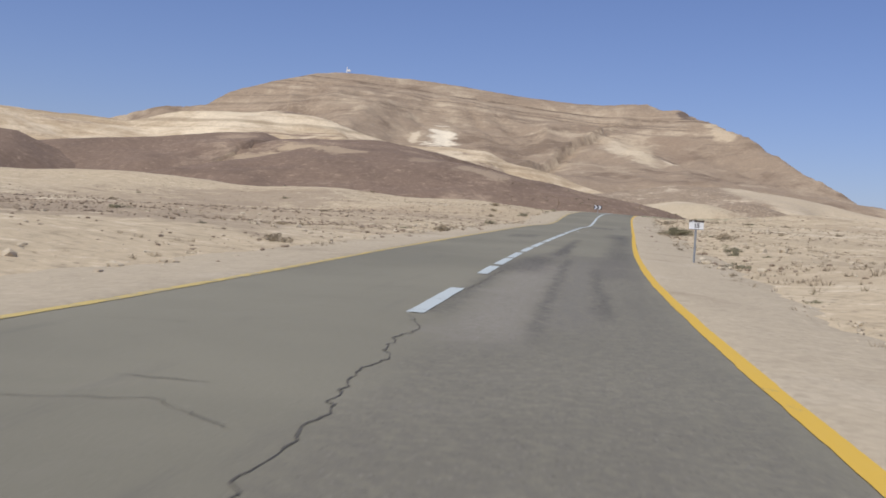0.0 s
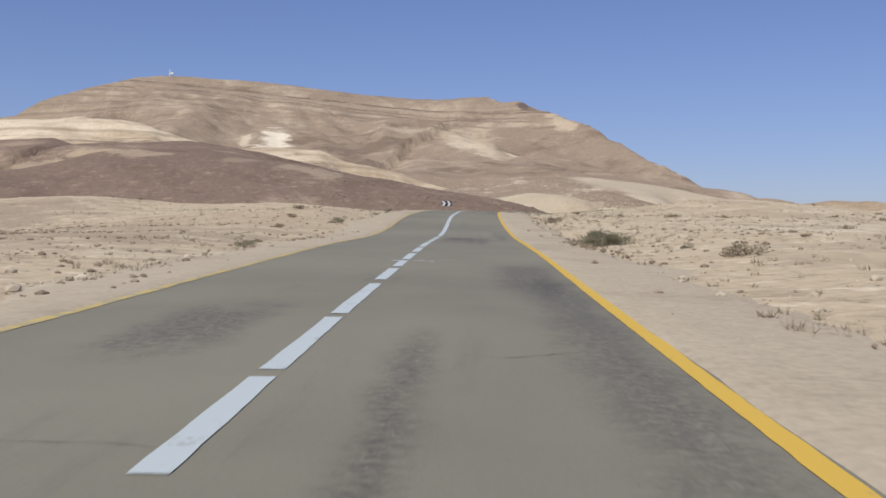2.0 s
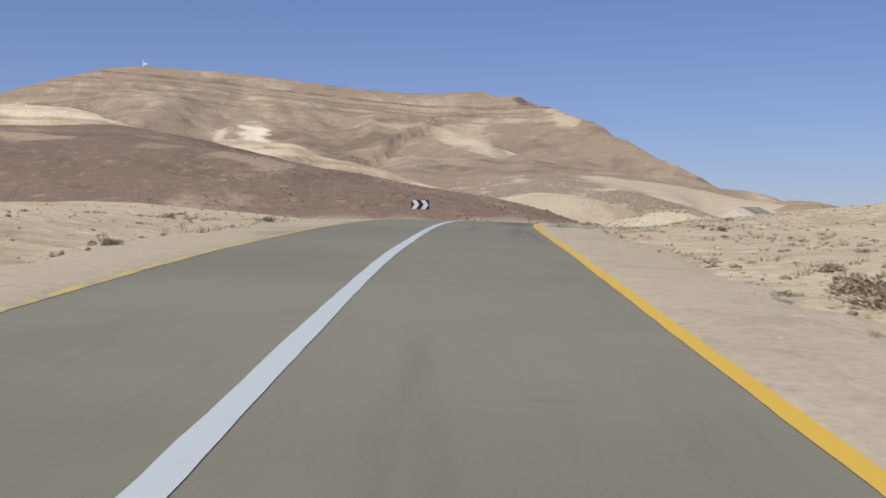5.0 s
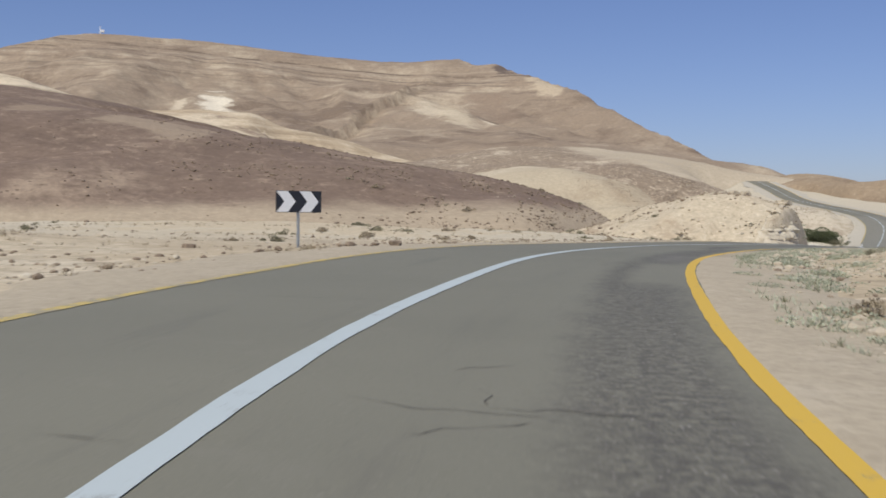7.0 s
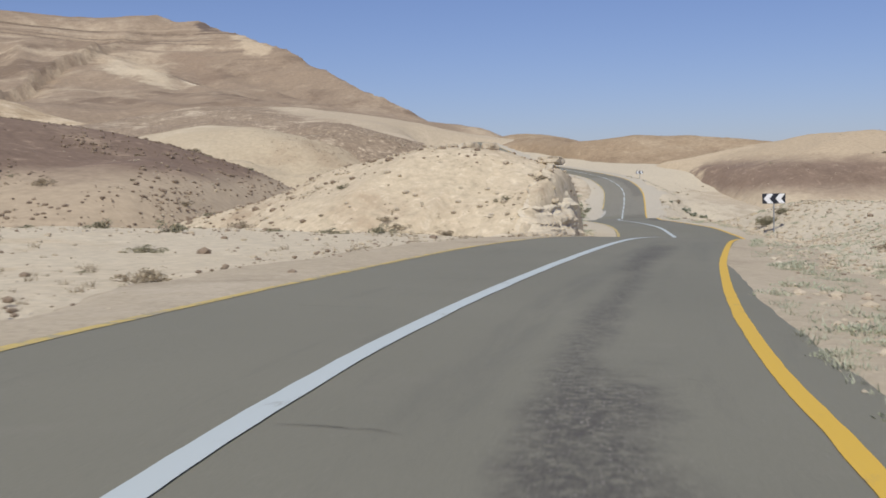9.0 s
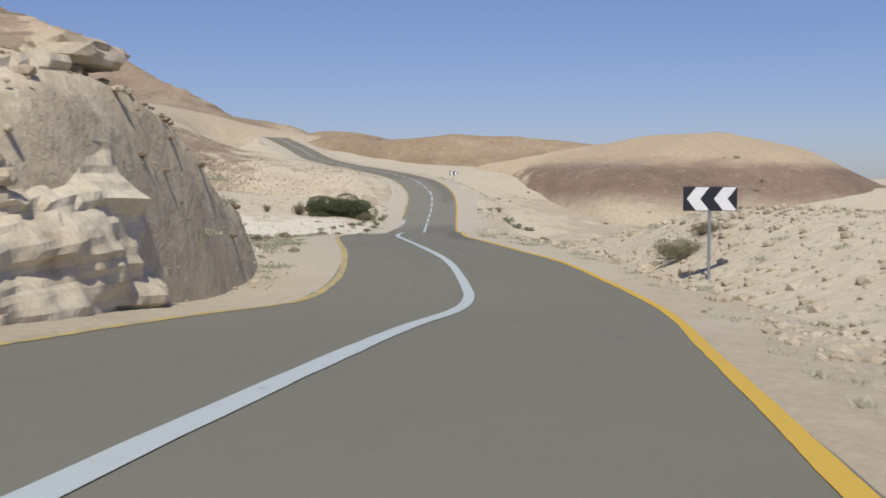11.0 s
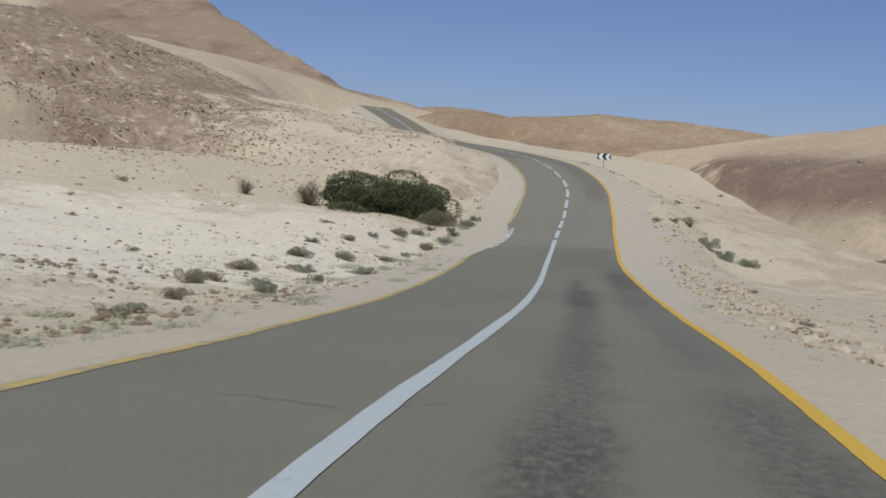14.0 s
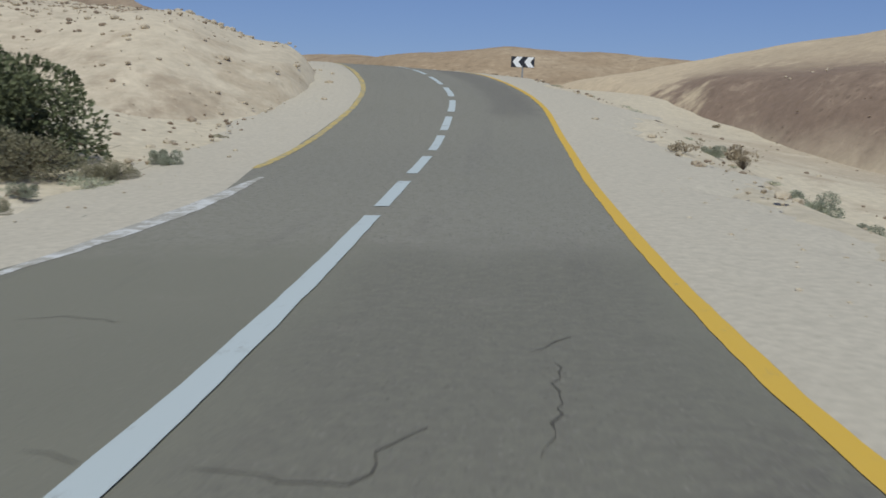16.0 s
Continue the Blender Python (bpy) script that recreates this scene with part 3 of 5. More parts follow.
BEND_PATCHES = [
    (172, 187, 1.85, 2.95, 0.75, DARK), (186, 193, 1.8, 2.15, 0.75, DARK), (193, 205, 1.9, 2.9, 0.85, DARK), (194.2, 198.8, 2.25, 2.75, 0.95, SMOOTH), (205, 210, 2.2, 3.0, 0.8, DARK), (210.6, 217.5, 1.75, 2.4, 0.9, DARK),
    (213.5, 229, 1.6, 1.95, 0.7, DARK), (229.3, 236, 1.25, 1.75, 0.9, DARK), (235, 241, 1.1, 1.85, 0.8, DARK)]
DESCENT_PATCHES = [
    (288, 311, 2.4, 3.2, 0.7, DARK), (305, 308.2, 1.0, 1.6, 0.85, DARK), (306, 328, 1.05, 1.6, 0.75, DARK), (312, 346, 2.45, 3.3, 0.6, GREY), (325, 333.5, 0.95, 1.7, 0.85, DARK), (326, 338, 0.98, 1.42, 0.65, DARK),
    # the pale stretch from 352 to 392 colours in sand dust and sunlit glare
    (335, 343, 2.3, 3.3, 0.7, DARK), (344, 353, 0.3, 2.8, 0.4, GREY), (352, 392, -3.6, 3.2, 0.85, (0.26, 0.245, 0.205)), (372, 392, 1.2, 2.6, 0.6, GREY)]
BLOTCHES = STRAIGHT_PATCHES + RISE_PATCHES + BEND_PATCHES + DESCENT_PATCHES


def asphalt_material():
    m, nd, ln, bsdf = nodes_of("worn_asphalt")
    uv = nd.new("ShaderNodeUVMap").outputs[0]
    sep = nd.new("ShaderNodeSeparateXYZ")
    ln.new(uv, sep.inputs[0])
    across, along = sep.outputs[0], sep.outputs[1]
    big = noise_node(nd, ln, uv, 0.12, 5, 0.6, 0.3)
    mid = noise_node(nd, ln, uv, 1.1, 6, 0.65)
    fine = noise_node(nd, ln, uv, 45.0, 3, 0.8)
    col = mixed(nd, ln, ramp(nd, ln, big, 0.35, 0.65), (0.190, 0.178, 0.134), (0.228, 0.213, 0.160))
    stretch = nd.new("ShaderNodeMapping")
    stretch.inputs["Scale"].default_value = (1.0, 0.10, 1.0)
    ln.new(uv, stretch.inputs[0])
    streak = noise_node(nd, ln, stretch.outputs[0], 1.6, 6, 0.7, 0.2)
    # two wheel tracks of the right-hand lane
    track = 0.0
    for centre, width in ((1.05, 0.36), (2.55, 0.5)):
        off = math_node(nd, ln, "ABSOLUTE", math_node(nd, ln, "SUBTRACT", across, centre))
        part_mask = ramp(nd, ln, off, width, width * 0.35)
        track = part_mask if track == 0.0 else math_node(nd, ln, "MAXIMUM", track, part_mask)
    worn = noise_node(nd, ln, stretch.outputs[0], 0.35, 4, 0.6, 0.4)
    wear = math_node(nd, ln, "MULTIPLY", math_node(nd, ln, "MULTIPLY", track, ramp(nd, ln, worn, 0.5, 0.62)), ramp(nd, ln, streak, 0.36, 0.58))
    col = mixed(nd, ln, math_node(nd, ln, "MULTIPLY", wear, 0.5), col, (0.085, 0.078, 0.070))
    col = mixed(nd, ln, math_node(nd, ln, "MULTIPLY", math_node(nd, ln, "MULTIPLY", ramp(nd, ln, along, 150, 190), ramp(nd, ln, along, 410, 380)), 0.6), col, (0.182, 0.179, 0.143))
    grit = noise_node(nd, ln, uv, 9.0, 7, 0.8, 0.3)
    ravelled = None
    for s0, s1, d0, d1, amount, tone in BLOTCHES:
        inside = None
        for coord, lo, hi, soft in ((along, s0, s1, 1.2), (across, d0, d1, min(0.3, 0.09 + 0.3 * (d1 - d0)))):
            for edge, way in ((lo, 1), (hi, -1)):
                shaken = math_node(nd, ln, "ADD", coord, math_node(nd, ln, "MULTIPLY", math_node(nd, ln, "SUBTRACT", mid, 0.5), soft * 3))
                part_mask = ramp(nd, ln, shaken, edge - way * soft, edge + way * soft)
                inside = part_mask if inside is None else math_node(nd, ln, "MULTIPLY", inside, part_mask)
        rough_mask = math_node(nd, ln, "MULTIPLY", ramp(nd, ln, math_node(nd, ln, "ADD", math_node(nd, ln, "MULTIPLY", grit, 0.9), math_node(nd, ln, "MULTIPLY", streak, 0.1)), 0.38, 0.58), amount)
        col = mixed(nd, ln, math_node(nd, ln, "MULTIPLY", inside, rough_mask), col, tone)
        if tone != SMOOTH:
            loose = math_node(nd, ln, "MULTIPLY", inside, amount)
            ravelled = loose if ravelled is None else math_node(nd, ln, "MAXIMUM", ravelled, loose)
    gravel = nd.new("ShaderNodeTexVoronoi")
    gravel.inputs["Scale"].default_value = 24.0
    ln.new(uv, gravel.inputs["Vector"])
    lump = ramp(nd, ln, gravel.outputs["Distance"], 0.34, 0.2)
    pick = nd.new("ShaderNodeSeparateColor")
    ln.new(gravel.outputs["Color"], pick.inputs[0])
    col = mixed(nd, ln, math_node(nd, ln, "MULTIPLY", math_node(nd, ln, "MULTIPLY", ravelled, lump), ramp(nd, ln, pick.outputs[0], 0.66, 0.9)), col, (0.30, 0.28, 0.245))
    col = mixed(nd, ln, math_node(nd, ln, "MULTIPLY", math_node(nd, ln, "MULTIPLY", ravelled, lump), ramp(nd, ln, pick.outputs[1], 0.62, 0.8)), col, (0.055, 0.050, 0.045))
    col = mixed(nd, ln, math_node(nd, ln, "MULTIPLY", ramp(nd, ln, streak, 0.56, 0.72), 0.25), col, (0.11, 0.10, 0.09))
    col = mixed(nd, ln, math_node(nd, ln, "MULTIPLY", ramp(nd, ln, mid, 0.55, 0.75), 0.18), col, (0.27, 0.25, 0.21))
    chip = noise_node(nd, ln, uv, 21.0, 4, 0.75)
    col = mixed(nd, ln, math_node(nd, ln, "MULTIPLY", ramp(nd, ln, chip, 0.6, 0.7), 0.45), col, (0.34, 0.32, 0.28))
    col = mixed(nd, ln, math_node(nd, ln, "MULTIPLY", ramp(nd, ln, chip, 0.42, 0.32), 0.35), col, (0.10, 0.095, 0.085))
    grain = math_node(nd, ln, "ADD", math_node(nd, ln, "MULTIPLY", fine, 0.5), 0.75)
    gm = nd.new("ShaderNodeVectorMath")
    gm.operation = "SCALE"
    ln.new(col, gm.inputs[0])
    ln.new(grain, gm.inputs["Scale"])
    ln.new(gm.outputs[0], bsdf.inputs["Base Color"])
    bsdf.inputs["Roughness"].default_value = 0.75
    bsdf.inputs["Specular IOR Level"].default_value = 0.3
    bumped(nd, ln, bsdf, fine, 0.5, 0.006)
    return m


def paint_material(name, colour, under=(0.2, 0.19, 0.165), worn=0.64):
    m, nd, ln, bsdf = nodes_of(name)
    tc = nd.new("ShaderNodeTexCoord").outputs["Object"]
    a, b = noise_node(nd, ln, tc, 3.0, 7, 0.7), noise_node(nd, ln, tc, 40.0, 3, 0.7)
    k = math_node(nd, ln, "ADD", math_node(nd, ln, "MULTIPLY", a, 0.7), math_node(nd, ln, "MULTIPLY", b, 0.3))
    col = mixed(nd, ln, ramp(nd, ln, k, worn, worn - 0.09), under, colour)
    col = mixed(nd, ln, math_node(nd, ln, "MULTIPLY", b, 0.1), col, (0.3, 0.28, 0.25))
    ln.new(col, bsdf.inputs["Base Color"])
    bsdf.inputs["Roughness"].default_value = 0.7
    return m


ASPHALT = asphalt_material()
WHITE_PAINT = paint_material("white_road_paint", (0.48, 0.535, 0.54), worn=0.665)
YELLOW_PAINT = paint_material("yellow_road_paint", (0.64, 0.41, 0.045), worn=0.68)
FADED_YELLOW = paint_material("faded_yellow_paint", (0.54, 0.41, 0.13), (0.33, 0.29, 0.20), 0.57)
S_END = (len(LINE) - 1) * STEP


def strip(name, s0, s1, d0, d1, lift, material, parent, step=0.5, ragged=0.0, seed=0, columns=2, sink=0.0):
    """A band along the road from s0 to s1 between d0 and d1 metres right of the centre line; d0, d1 may be functions of s."""
    rng = random.Random(seed)
    n = max(2, int((s1 - s0) / step) + 1)
    v, f, uv = [], [], []
    walk_off = [0.0, 0.0]
    for s in np.linspace(s0, s1, n):
        ends = [d(s) if callable(d) else d for d in (d0, d1)]
        for c, t in enumerate(np.linspace(0, 1, columns)):
            d = ends[0] + (ends[1] - ends[0]) * t
            if ragged and c in (0, columns - 1):
                e = 0 if c == 0 else 1
                walk_off[e] = 0.7 * walk_off[e] + rng.uniform(-ragged, ragged)
                d += walk_off[e]
            v.append(road_point(s, d, lift - (sink if c in (0, columns - 1) else 0)))
            uv.append((d, s))
    for i in range(n - 1):
        for c in range(columns - 1):
            a = i * columns + c
            f.append((a, a + 1, a + columns + 1, a + columns))
    ob = mesh_object(name, v, f, material, parent)
    layer = ob.data.uv_layers.new(name="UVMap")
    idx = np.empty(len(ob.data.loops), dtype=np.int32)
    ob.data.loops.foreach_get("vertex_index", idx)
    layer.data.foreach_set("uv", np.array(uv)[idx].ravel())
    return ob


APRON_S, APRON = [207, 209, 211, 213, 216, 222, 228, 234], [0, 0.1, 0.4, 0.6, 0.65, 0.45, 0.3, 0]  # where the asphalt bulges out past the yellow line
road = strip("road", 0, S_END, lambda s: lane(s, False) - 0.45, lambda s: lane(s) + 0.45 + 0.55 * float(np.interp(s, APRON_S, APRON)), 0.0, ASPHALT, None, 0.5, 0.0, 4, 11)
tagged(road, "worn grey two-lane asphalt road with painted lines", "road", kind="structure")
strip("edge_line", 2, S_END - 1, lambda s: lane(s) - 0.082, lambda s: lane(s) + 0.082, 0.006, YELLOW_PAINT, road, 0.2, 0.006, 5)
for a, b in ((2, 350), (360.5, S_END - 1)):
    strip("edge_line", a, b, lambda s: lane(s, False) - 0.08, lambda s: lane(s, False) + 0.08, 0.006, FADED_YELLOW, road, 0.3, 0.012, 6)
DASHES = [(57.1, 61.2), (65.0, 67.7), (68.35, 71.35), (71.8, 74.8), (75.6, 78.85), (79.5, 83.7), (84.7, 87.5), (87.85, 91.6), (92.0, 96.6), (97.5, 100.6),
          (101.2, 103.35), (104.0, 107.0), (107.9, 110.75), (111.5, 115.8), (116.6, 120.25), (120.75, 123.8), (125.2, 354.4)]
DASHES += [(s, s + 3.1) for s in np.arange(355.3, 404.0, 4.3)] + [(405.0, S_END - 2)]
for k, (a, b) in enumerate(DASHES):
    strip("centre_dash" if b - a < 10 else "centre_line", a, b, -0.1, 0.1, 0.007, WHITE_PAINT, road, 0.3, 0.006, 100 + k)

# gravel shoulders, which lap raggedly over the asphalt's edge
for label, right in (("right", True), ("left", False)):
    sign = 1 if right else -1
    n = int(S_END / 0.4)
    rng = np.random.RandomState(40 + right)
    wob = np.convolve(rng.uniform(-1, 1, n + 40), np.ones(5) / 5, "same")[:n] * 0.16 + np.convolve(rng.uniform(-1, 1, n + 40), np.ones(25) / 25, "same")[:n] * 0.7
    wob2 = np.convolve(rng.uniform(-1, 1, n + 40), np.ones(9) / 9, "same")[:n]
    v, f = [], []
    outs = [0.0, 0.08, 0.6, 1.3, 2.0, 2.8]
    for i in range(n):
        s = 1 + i * (S_END - 2) / n
        inner = abs(lane(s, right)) + max(0.04, 0.055 + 0.25 * wob[i]) + (max(0.0, 0.85 + 0.5 * wob[i]) * float(np.interp(s, APRON_S, APRON)) if right else -0.62 * float(np.interp(s, [347, 351.5, 357, 361], [0, 1, 1, 0])))
        far_out = 1.0 + 0.9 * float(wob2[i])
        for c, o in enumerate(outs):
            o = o * (far_out if c > 2 else 1.0)
            x, y, z = road_point(s, sign * (inner + o), 0.022 - 0.02 * o - (0.16 if c == 5 else 0) - (0.030 if c == 0 else 0))
            v.append((x, y, z + 0.003 * float(rng.uniform(-1, 1)) * (1 < c)))
    m = len(outs)
    for i in range(n - 1):
        for c in range(m - 1):
            a = i * m + c
            f.append((a, a + 1, a + m + 1, a + m) if right else (a, a + m, a + m + 1, a + 1))
    ob = mesh_object("shoulder", v, f, SHOULDER)
    tagged(ob, "pale compacted gravel shoulder along the asphalt", "road shoulder", kind="structure")


def crack(points, width, seed):
    """A dark open crack through points given along and across the road."""
    rng = random.Random(seed)
    fine = []
    for (s0, d0), (s1, d1) in zip(points[:-1], points[1:]):
        n = max(2, int(math.hypot(s1 - s0, d1 - d0) / 0.11))
        fine += [(s0 + (s1 - s0) * t / n + rng.uniform(-0.045, 0.045), d0 + (d1 - d0) * t / n + rng.uniform(-0.045, 0.045)) for t in range(n)]
    fine.append(points[-1])
    v, f = [], []
    for k, (s, d) in enumerate(fine):
        s2, d2 = fine[min(k + 1, len(fine) - 1)]
        s1, d1 = fine[max(k - 1, 0)]
        tx, ty = s2 - s1, d2 - d1
        m = math.hypot(tx, ty) or 1
        w = width * rng.uniform(0.12, 1.0) * min(1, 0.25 + k / 4, 0.25 + (len(fine) - k) / 4)
        for e in (-0.5, 0.5):
            v.append(road_point(s - ty / m * w * e, d + tx / m * w * e, 0.004))
        if k:
            a = 2 * k - 2
            f.append((a, a + 1, a + 3, a + 2))
    ob = mesh_object("crack", v, f, CRACK, road)
    if sum((p.normal.z for p in ob.data.polygons)) < 0:
        ob.data.flip_normals()
    return ob


CRACK = plain_material("open_crack", (0.085, 0.078, 0.066), 0.95)
NEAR_CRACKS = [
    [(47.0, 0.75), (49.5, 0.45), (50.1, 0.42), (51.0, 0.43), (52.1, 0.32), (52.8, 0.31), (53.5, 0.39), (53.8, 0.26), (54.8, 0.20), (55.4, 0.30), (56.8, 0.0)],
    [(51.8, -1.12), (51.8, -0.73), (51.75, -0.46)], [(57.2, -1.44), (57.2, -0.84)], [(60.8, -1.72), (60.8, -1.05), (60.7, -0.55)], [(63.2, -2.19), (62.8, -0.65)],
    [(57.6, -0.02), (58.6, 0.03), (59.6, 0.06), (60.6, 0.1), (61.6, 0.16), (63.6, 0.22), (66.6, 0.26)]]
RISE_CRACKS = [
    [(130.4, -2.6), (130.2, -1.16), (130.1, -0.78), (129.8, -0.1), (129.8, 0.17), (129.7, 0.52), (129.7, 0.91)],
    [(131.8, 3.12), (131.8, 2.54), (131.7, 2.03), (131.4, 1.6), (131.1, 1.24), (130.5, 0.97), (130.2, 0.8), (130.0, 0.77), (129.8, 0.9), (129.3, 1.04), (129.1, 1.16), (128.8, 1.29), (127.6, 1.6)],
    [(122.4, 0.25), (121.6, 0.5), (121.0, 0.35), (120.2, 0.6), (119.6, 1.2)], [(116.5, 0.1), (118, 0.45), (119.5, 0.3), (121, 0.55)]]
BEND_CRACKS = [
    [(176.7, 1.06), (176.9, 1.24), (177.1, 1.55), (177.2, 1.65)], [(178.1, 1.29), (177.6, 1.43), (177.5, 1.63), (177.6, 1.88), (177.5, 2.25), (177.6, 2.8)], [(178.7, 1.08), (179.0, 1.47)], [(176.4, -0.72), (176.3, -0.2)],
    [(200, 0.3), (204.8, 0.31), (205.1, 0.27), (205.5, 0.33), (206.8, 0.28), (208.3, 0.34), (210.1, 0.36)], [(208.1, 0.94), (208.1, 1.68)], [(210.6, 2.33), (210.5, 3.05), (209.8, 3.13)],
    [(226.3, -1.68), (226.3, -1.09), (226.2, -0.57), (226.7, -0.31)], [(229.8, -0.56), (229.6, -0.21)], [(228.5, 1.65), (228.6, 2.18), (228.5, 2.49), (228.4, 2.79)]]
DESCENT_CRACKS = [
    [(287.8, 1.28), (287.9, 1.6)], [(291.8, -0.26), (289.7, -0.38), (289.2, -0.46), (288.3, -0.36), (287.7, -0.22), (286.8, -0.16)], [(324.9, 0.16), (325.2, 0.19), (326.1, 0.2), (326.9, 0.35)],
    [(328.0, 2.12), (326.9, 2.22), (326.1, 2.02)], [(327.6, 0.57), (327.7, 0.95)], [(341.3, 0.8), (341.7, 1.87)], [(338.4, 1.08), (338.4, 1.7)], [(335.8, 0.25), (336.1, 0.66), (336.2, 1.04), (336.2, 1.38), (336.1, 1.71)],
    [(340.4, 1.7), (340.1, 1.88)], [(345.3, 1.82), (343.3, 1.89)], [(345.8, -0.42), (345.6, -0.13)], [(345.6, 0.35), (345.4, 0.73), (345.4, 1.0), (345.7, 1.05), (345.9, 1.12), (346.2, 1.25)],
    [(345.8, 1.74), (346.3, 1.82), (346.9, 1.88), (347.5, 1.89)], [(347.7, 1.75), (348.2, 2.03)]]
LONG_CRACKS = NEAR_CRACKS + RISE_CRACKS + BEND_CRACKS + DESCENT_CRACKS
for k, pts in enumerate(LONG_CRACKS):
    crack(pts, 0.022, 60 + k)
rng = random.Random(9)
for k in range(92):
    s = 47 + k * 3.3 + rng.uniform(-1.5, 1.5)
    d = rng.choice([rng.uniform(-3.0, -1.2), rng.uniform(-2.8, 0.2), rng.uniform(0.4, 2.0)])
    crack([(s, d), (s + rng.uniform(-0.2, 0.2), d + rng.uniform(0.3, 0.6)), (s + rng.uniform(-0.3, 0.3), d + rng.uniform(0.7, 1.6)), (s + rng.uniform(-0.5, 0.5), d + rng.uniform(1.7, 2.5))][: rng.choice((3, 3, 4))], rng.uniform(0.007, 0.017), 200 + k)

CHALK = paint_material("spilt_white_chalk", (0.62, 0.62, 0.60), (0.36, 0.34, 0.29), 0.53)
strip("chalk_spill", 350.5, 359.0, lambda s: lane(s, False) + 0.5, lambda s: lane(s, False) + 0.60 + 0.24 * math.sin(math.pi * (s - 350.5) / 8.5), 0.012, CHALK, road, 0.08, 0.012, 19, 7, 0.008)
for k, (s, d, long, wide) in enumerate([(103.35, -0.24, 0.22, 0.36), (103.5, 0.2, 0.1, 0.2), (103.75, 0.36, 0.06, 0.12), (103.55, 0.58, 0.12, 0.12), (103.8, 0.74, 0.06, 0.16), (104.0, 0.86, 0.07, 0.1), (103.0, 0.55, 0.1, 0.11), (104.1, 1.03, 0.05, 0.09), (103.45, 0.3, 0.05, 0.14)]):
    strip("paint_splash", s, s + long, d, d + wide, 0.0085, WHITE_PAINT, road, 0.04, 0.03, 700 + k, 4)


# ---- things ----
def part(name, bm, material, parent, label=""):
    me = bpy.data.meshes.new(name)
    bm.to_mesh(me)
    bm.free()
    me.materials.append(material)
    ob = new(name, me)
    ob.parent = parent
    return tagged(ob, label) if label else ob


def box_bm(x, y, z, sx, sy, sz, bevel=0.0):
    bm = bmesh.new()
    bmesh.ops.create_cube(bm, size=1.0, matrix=Matrix.Translation((x, y, z)) @ Matrix.Diagonal((sx, sy, sz, 1)))
    if bevel:
        bmesh.ops.bevel(bm, geom=bm.edges[:], offset=bevel, segments=2, affect="EDGES")
    return bm


def tube_bm(z0, z1, r, n=14, x=0.0, y=0.0):
    bm = bmesh.new()
    bmesh.ops.create_cone(bm, cap_ends=True, segments=n, radius1=r, radius2=r, depth=z1 - z0, matrix=Matrix.Translation((x, y, (z0 + z1) / 2)))
    return bm


STEEL = plain_material("galvanised_steel", (0.36, 0.38, 0.39), 0.45, 0.6, 0.12)
SIGN_WHITE = plain_material("white_reflective_sheet", (0.78, 0.79, 0.80), 0.4, 0.0, 0.04)
SIGN_BLACK = plain_material("black_sign_sheet", (0.018, 0.020, 0.028), 0.4, 0.0, 0.1)
SIGN_BACK = plain_material("bare_aluminium", (0.45, 0.45, 0.45), 0.5, 0.7, 0.1)
SIGN_BROWN = plain_material("dark_brown_band", (0.07, 0.055, 0.045), 0.5, 0.0, 0.2)


def prism_bm(outline, y0, y1):
    """An outline in x and z, drawn out from y0 to y1."""
    bm = bmesh.new()
    front, back = [bm.verts.new((x, y0, z)) for x, z in outline], [bm.verts.new((x, y1, z)) for x, z in outline]
    bm.faces.new(front)
    bm.faces.new(back[::-1])
    for k in range(len(outline)):
        j = (k + 1) % len(outline)
        bm.faces.new((front[j], front[k], back[k], back[j]))
    bmesh.ops.recalc_face_normals(bm, faces=bm.faces[:])
    return bm


def chevron_sign(x, y, turn, right, label, centre=1.33, sink=0.05):
    """A black board with two white chevrons on one steel post. It faces along -y before the turn."""
    z = surface(x, y)
    root = tagged(new("chevron_sign"), label, "road sign", group="chevron signs at the bends")
    root.matrix_world = pose(x, y, z - sink, 0, 0, turn)
    w, h = 1.18, 0.54
    part("post", tube_bm(0, centre + 0.2, 0.038), STEEL, root, "galvanised steel post")
    board = part("board", box_bm(0, -0.055, centre, w, 0.022, h, 0.006), SIGN_BLACK, root, "black sign board")
    part("back_plate", box_bm(0, -0.041, centre, w - 0.02, 0.006, h - 0.02), SIGN_BACK, root)
    for k in (-0.14, 0.14):
        part("bracket", box_bm(0, -0.005, centre + k, 0.13, 0.09, 0.035, 0.004), STEEL, root)
    sgn = 1 if right else -1
    arm, tip = 0.235, 0.20
    for c in (-0.36, 0.235):
        pts2 = [(c - arm / 2 - tip / 2, h / 2 - 0.012), (c + arm / 2 - tip / 2 + 0.06, h / 2 - 0.012), (c + arm / 2 + tip / 2 + 0.06, 0), (c + arm / 2 - tip / 2 + 0.06, -h / 2 + 0.012), (c - arm / 2 - tip / 2, -h / 2 + 0.012), (c - arm / 2 + tip / 2, 0)]
        part("chevron", prism_bm([(sgn * a, centre + b) for a, b in pts2], -0.0695, -0.066), SIGN_WHITE, board, "white reflective chevron")
    return root


chevron_sign(20.6, 151.4, 16, True, "black and white chevron board pointing into the bend", sink=0.18)
chevron_sign(73.5, 203.7, -38, False, "black and white chevron board beside pale gravel", centre=8.02 - surface(73.5, 203.7))
chevron_sign(139.2, 312.6, -32, False, "black and white chevron board on the far bend", centre=11.62 - surface(139.2, 312.6))


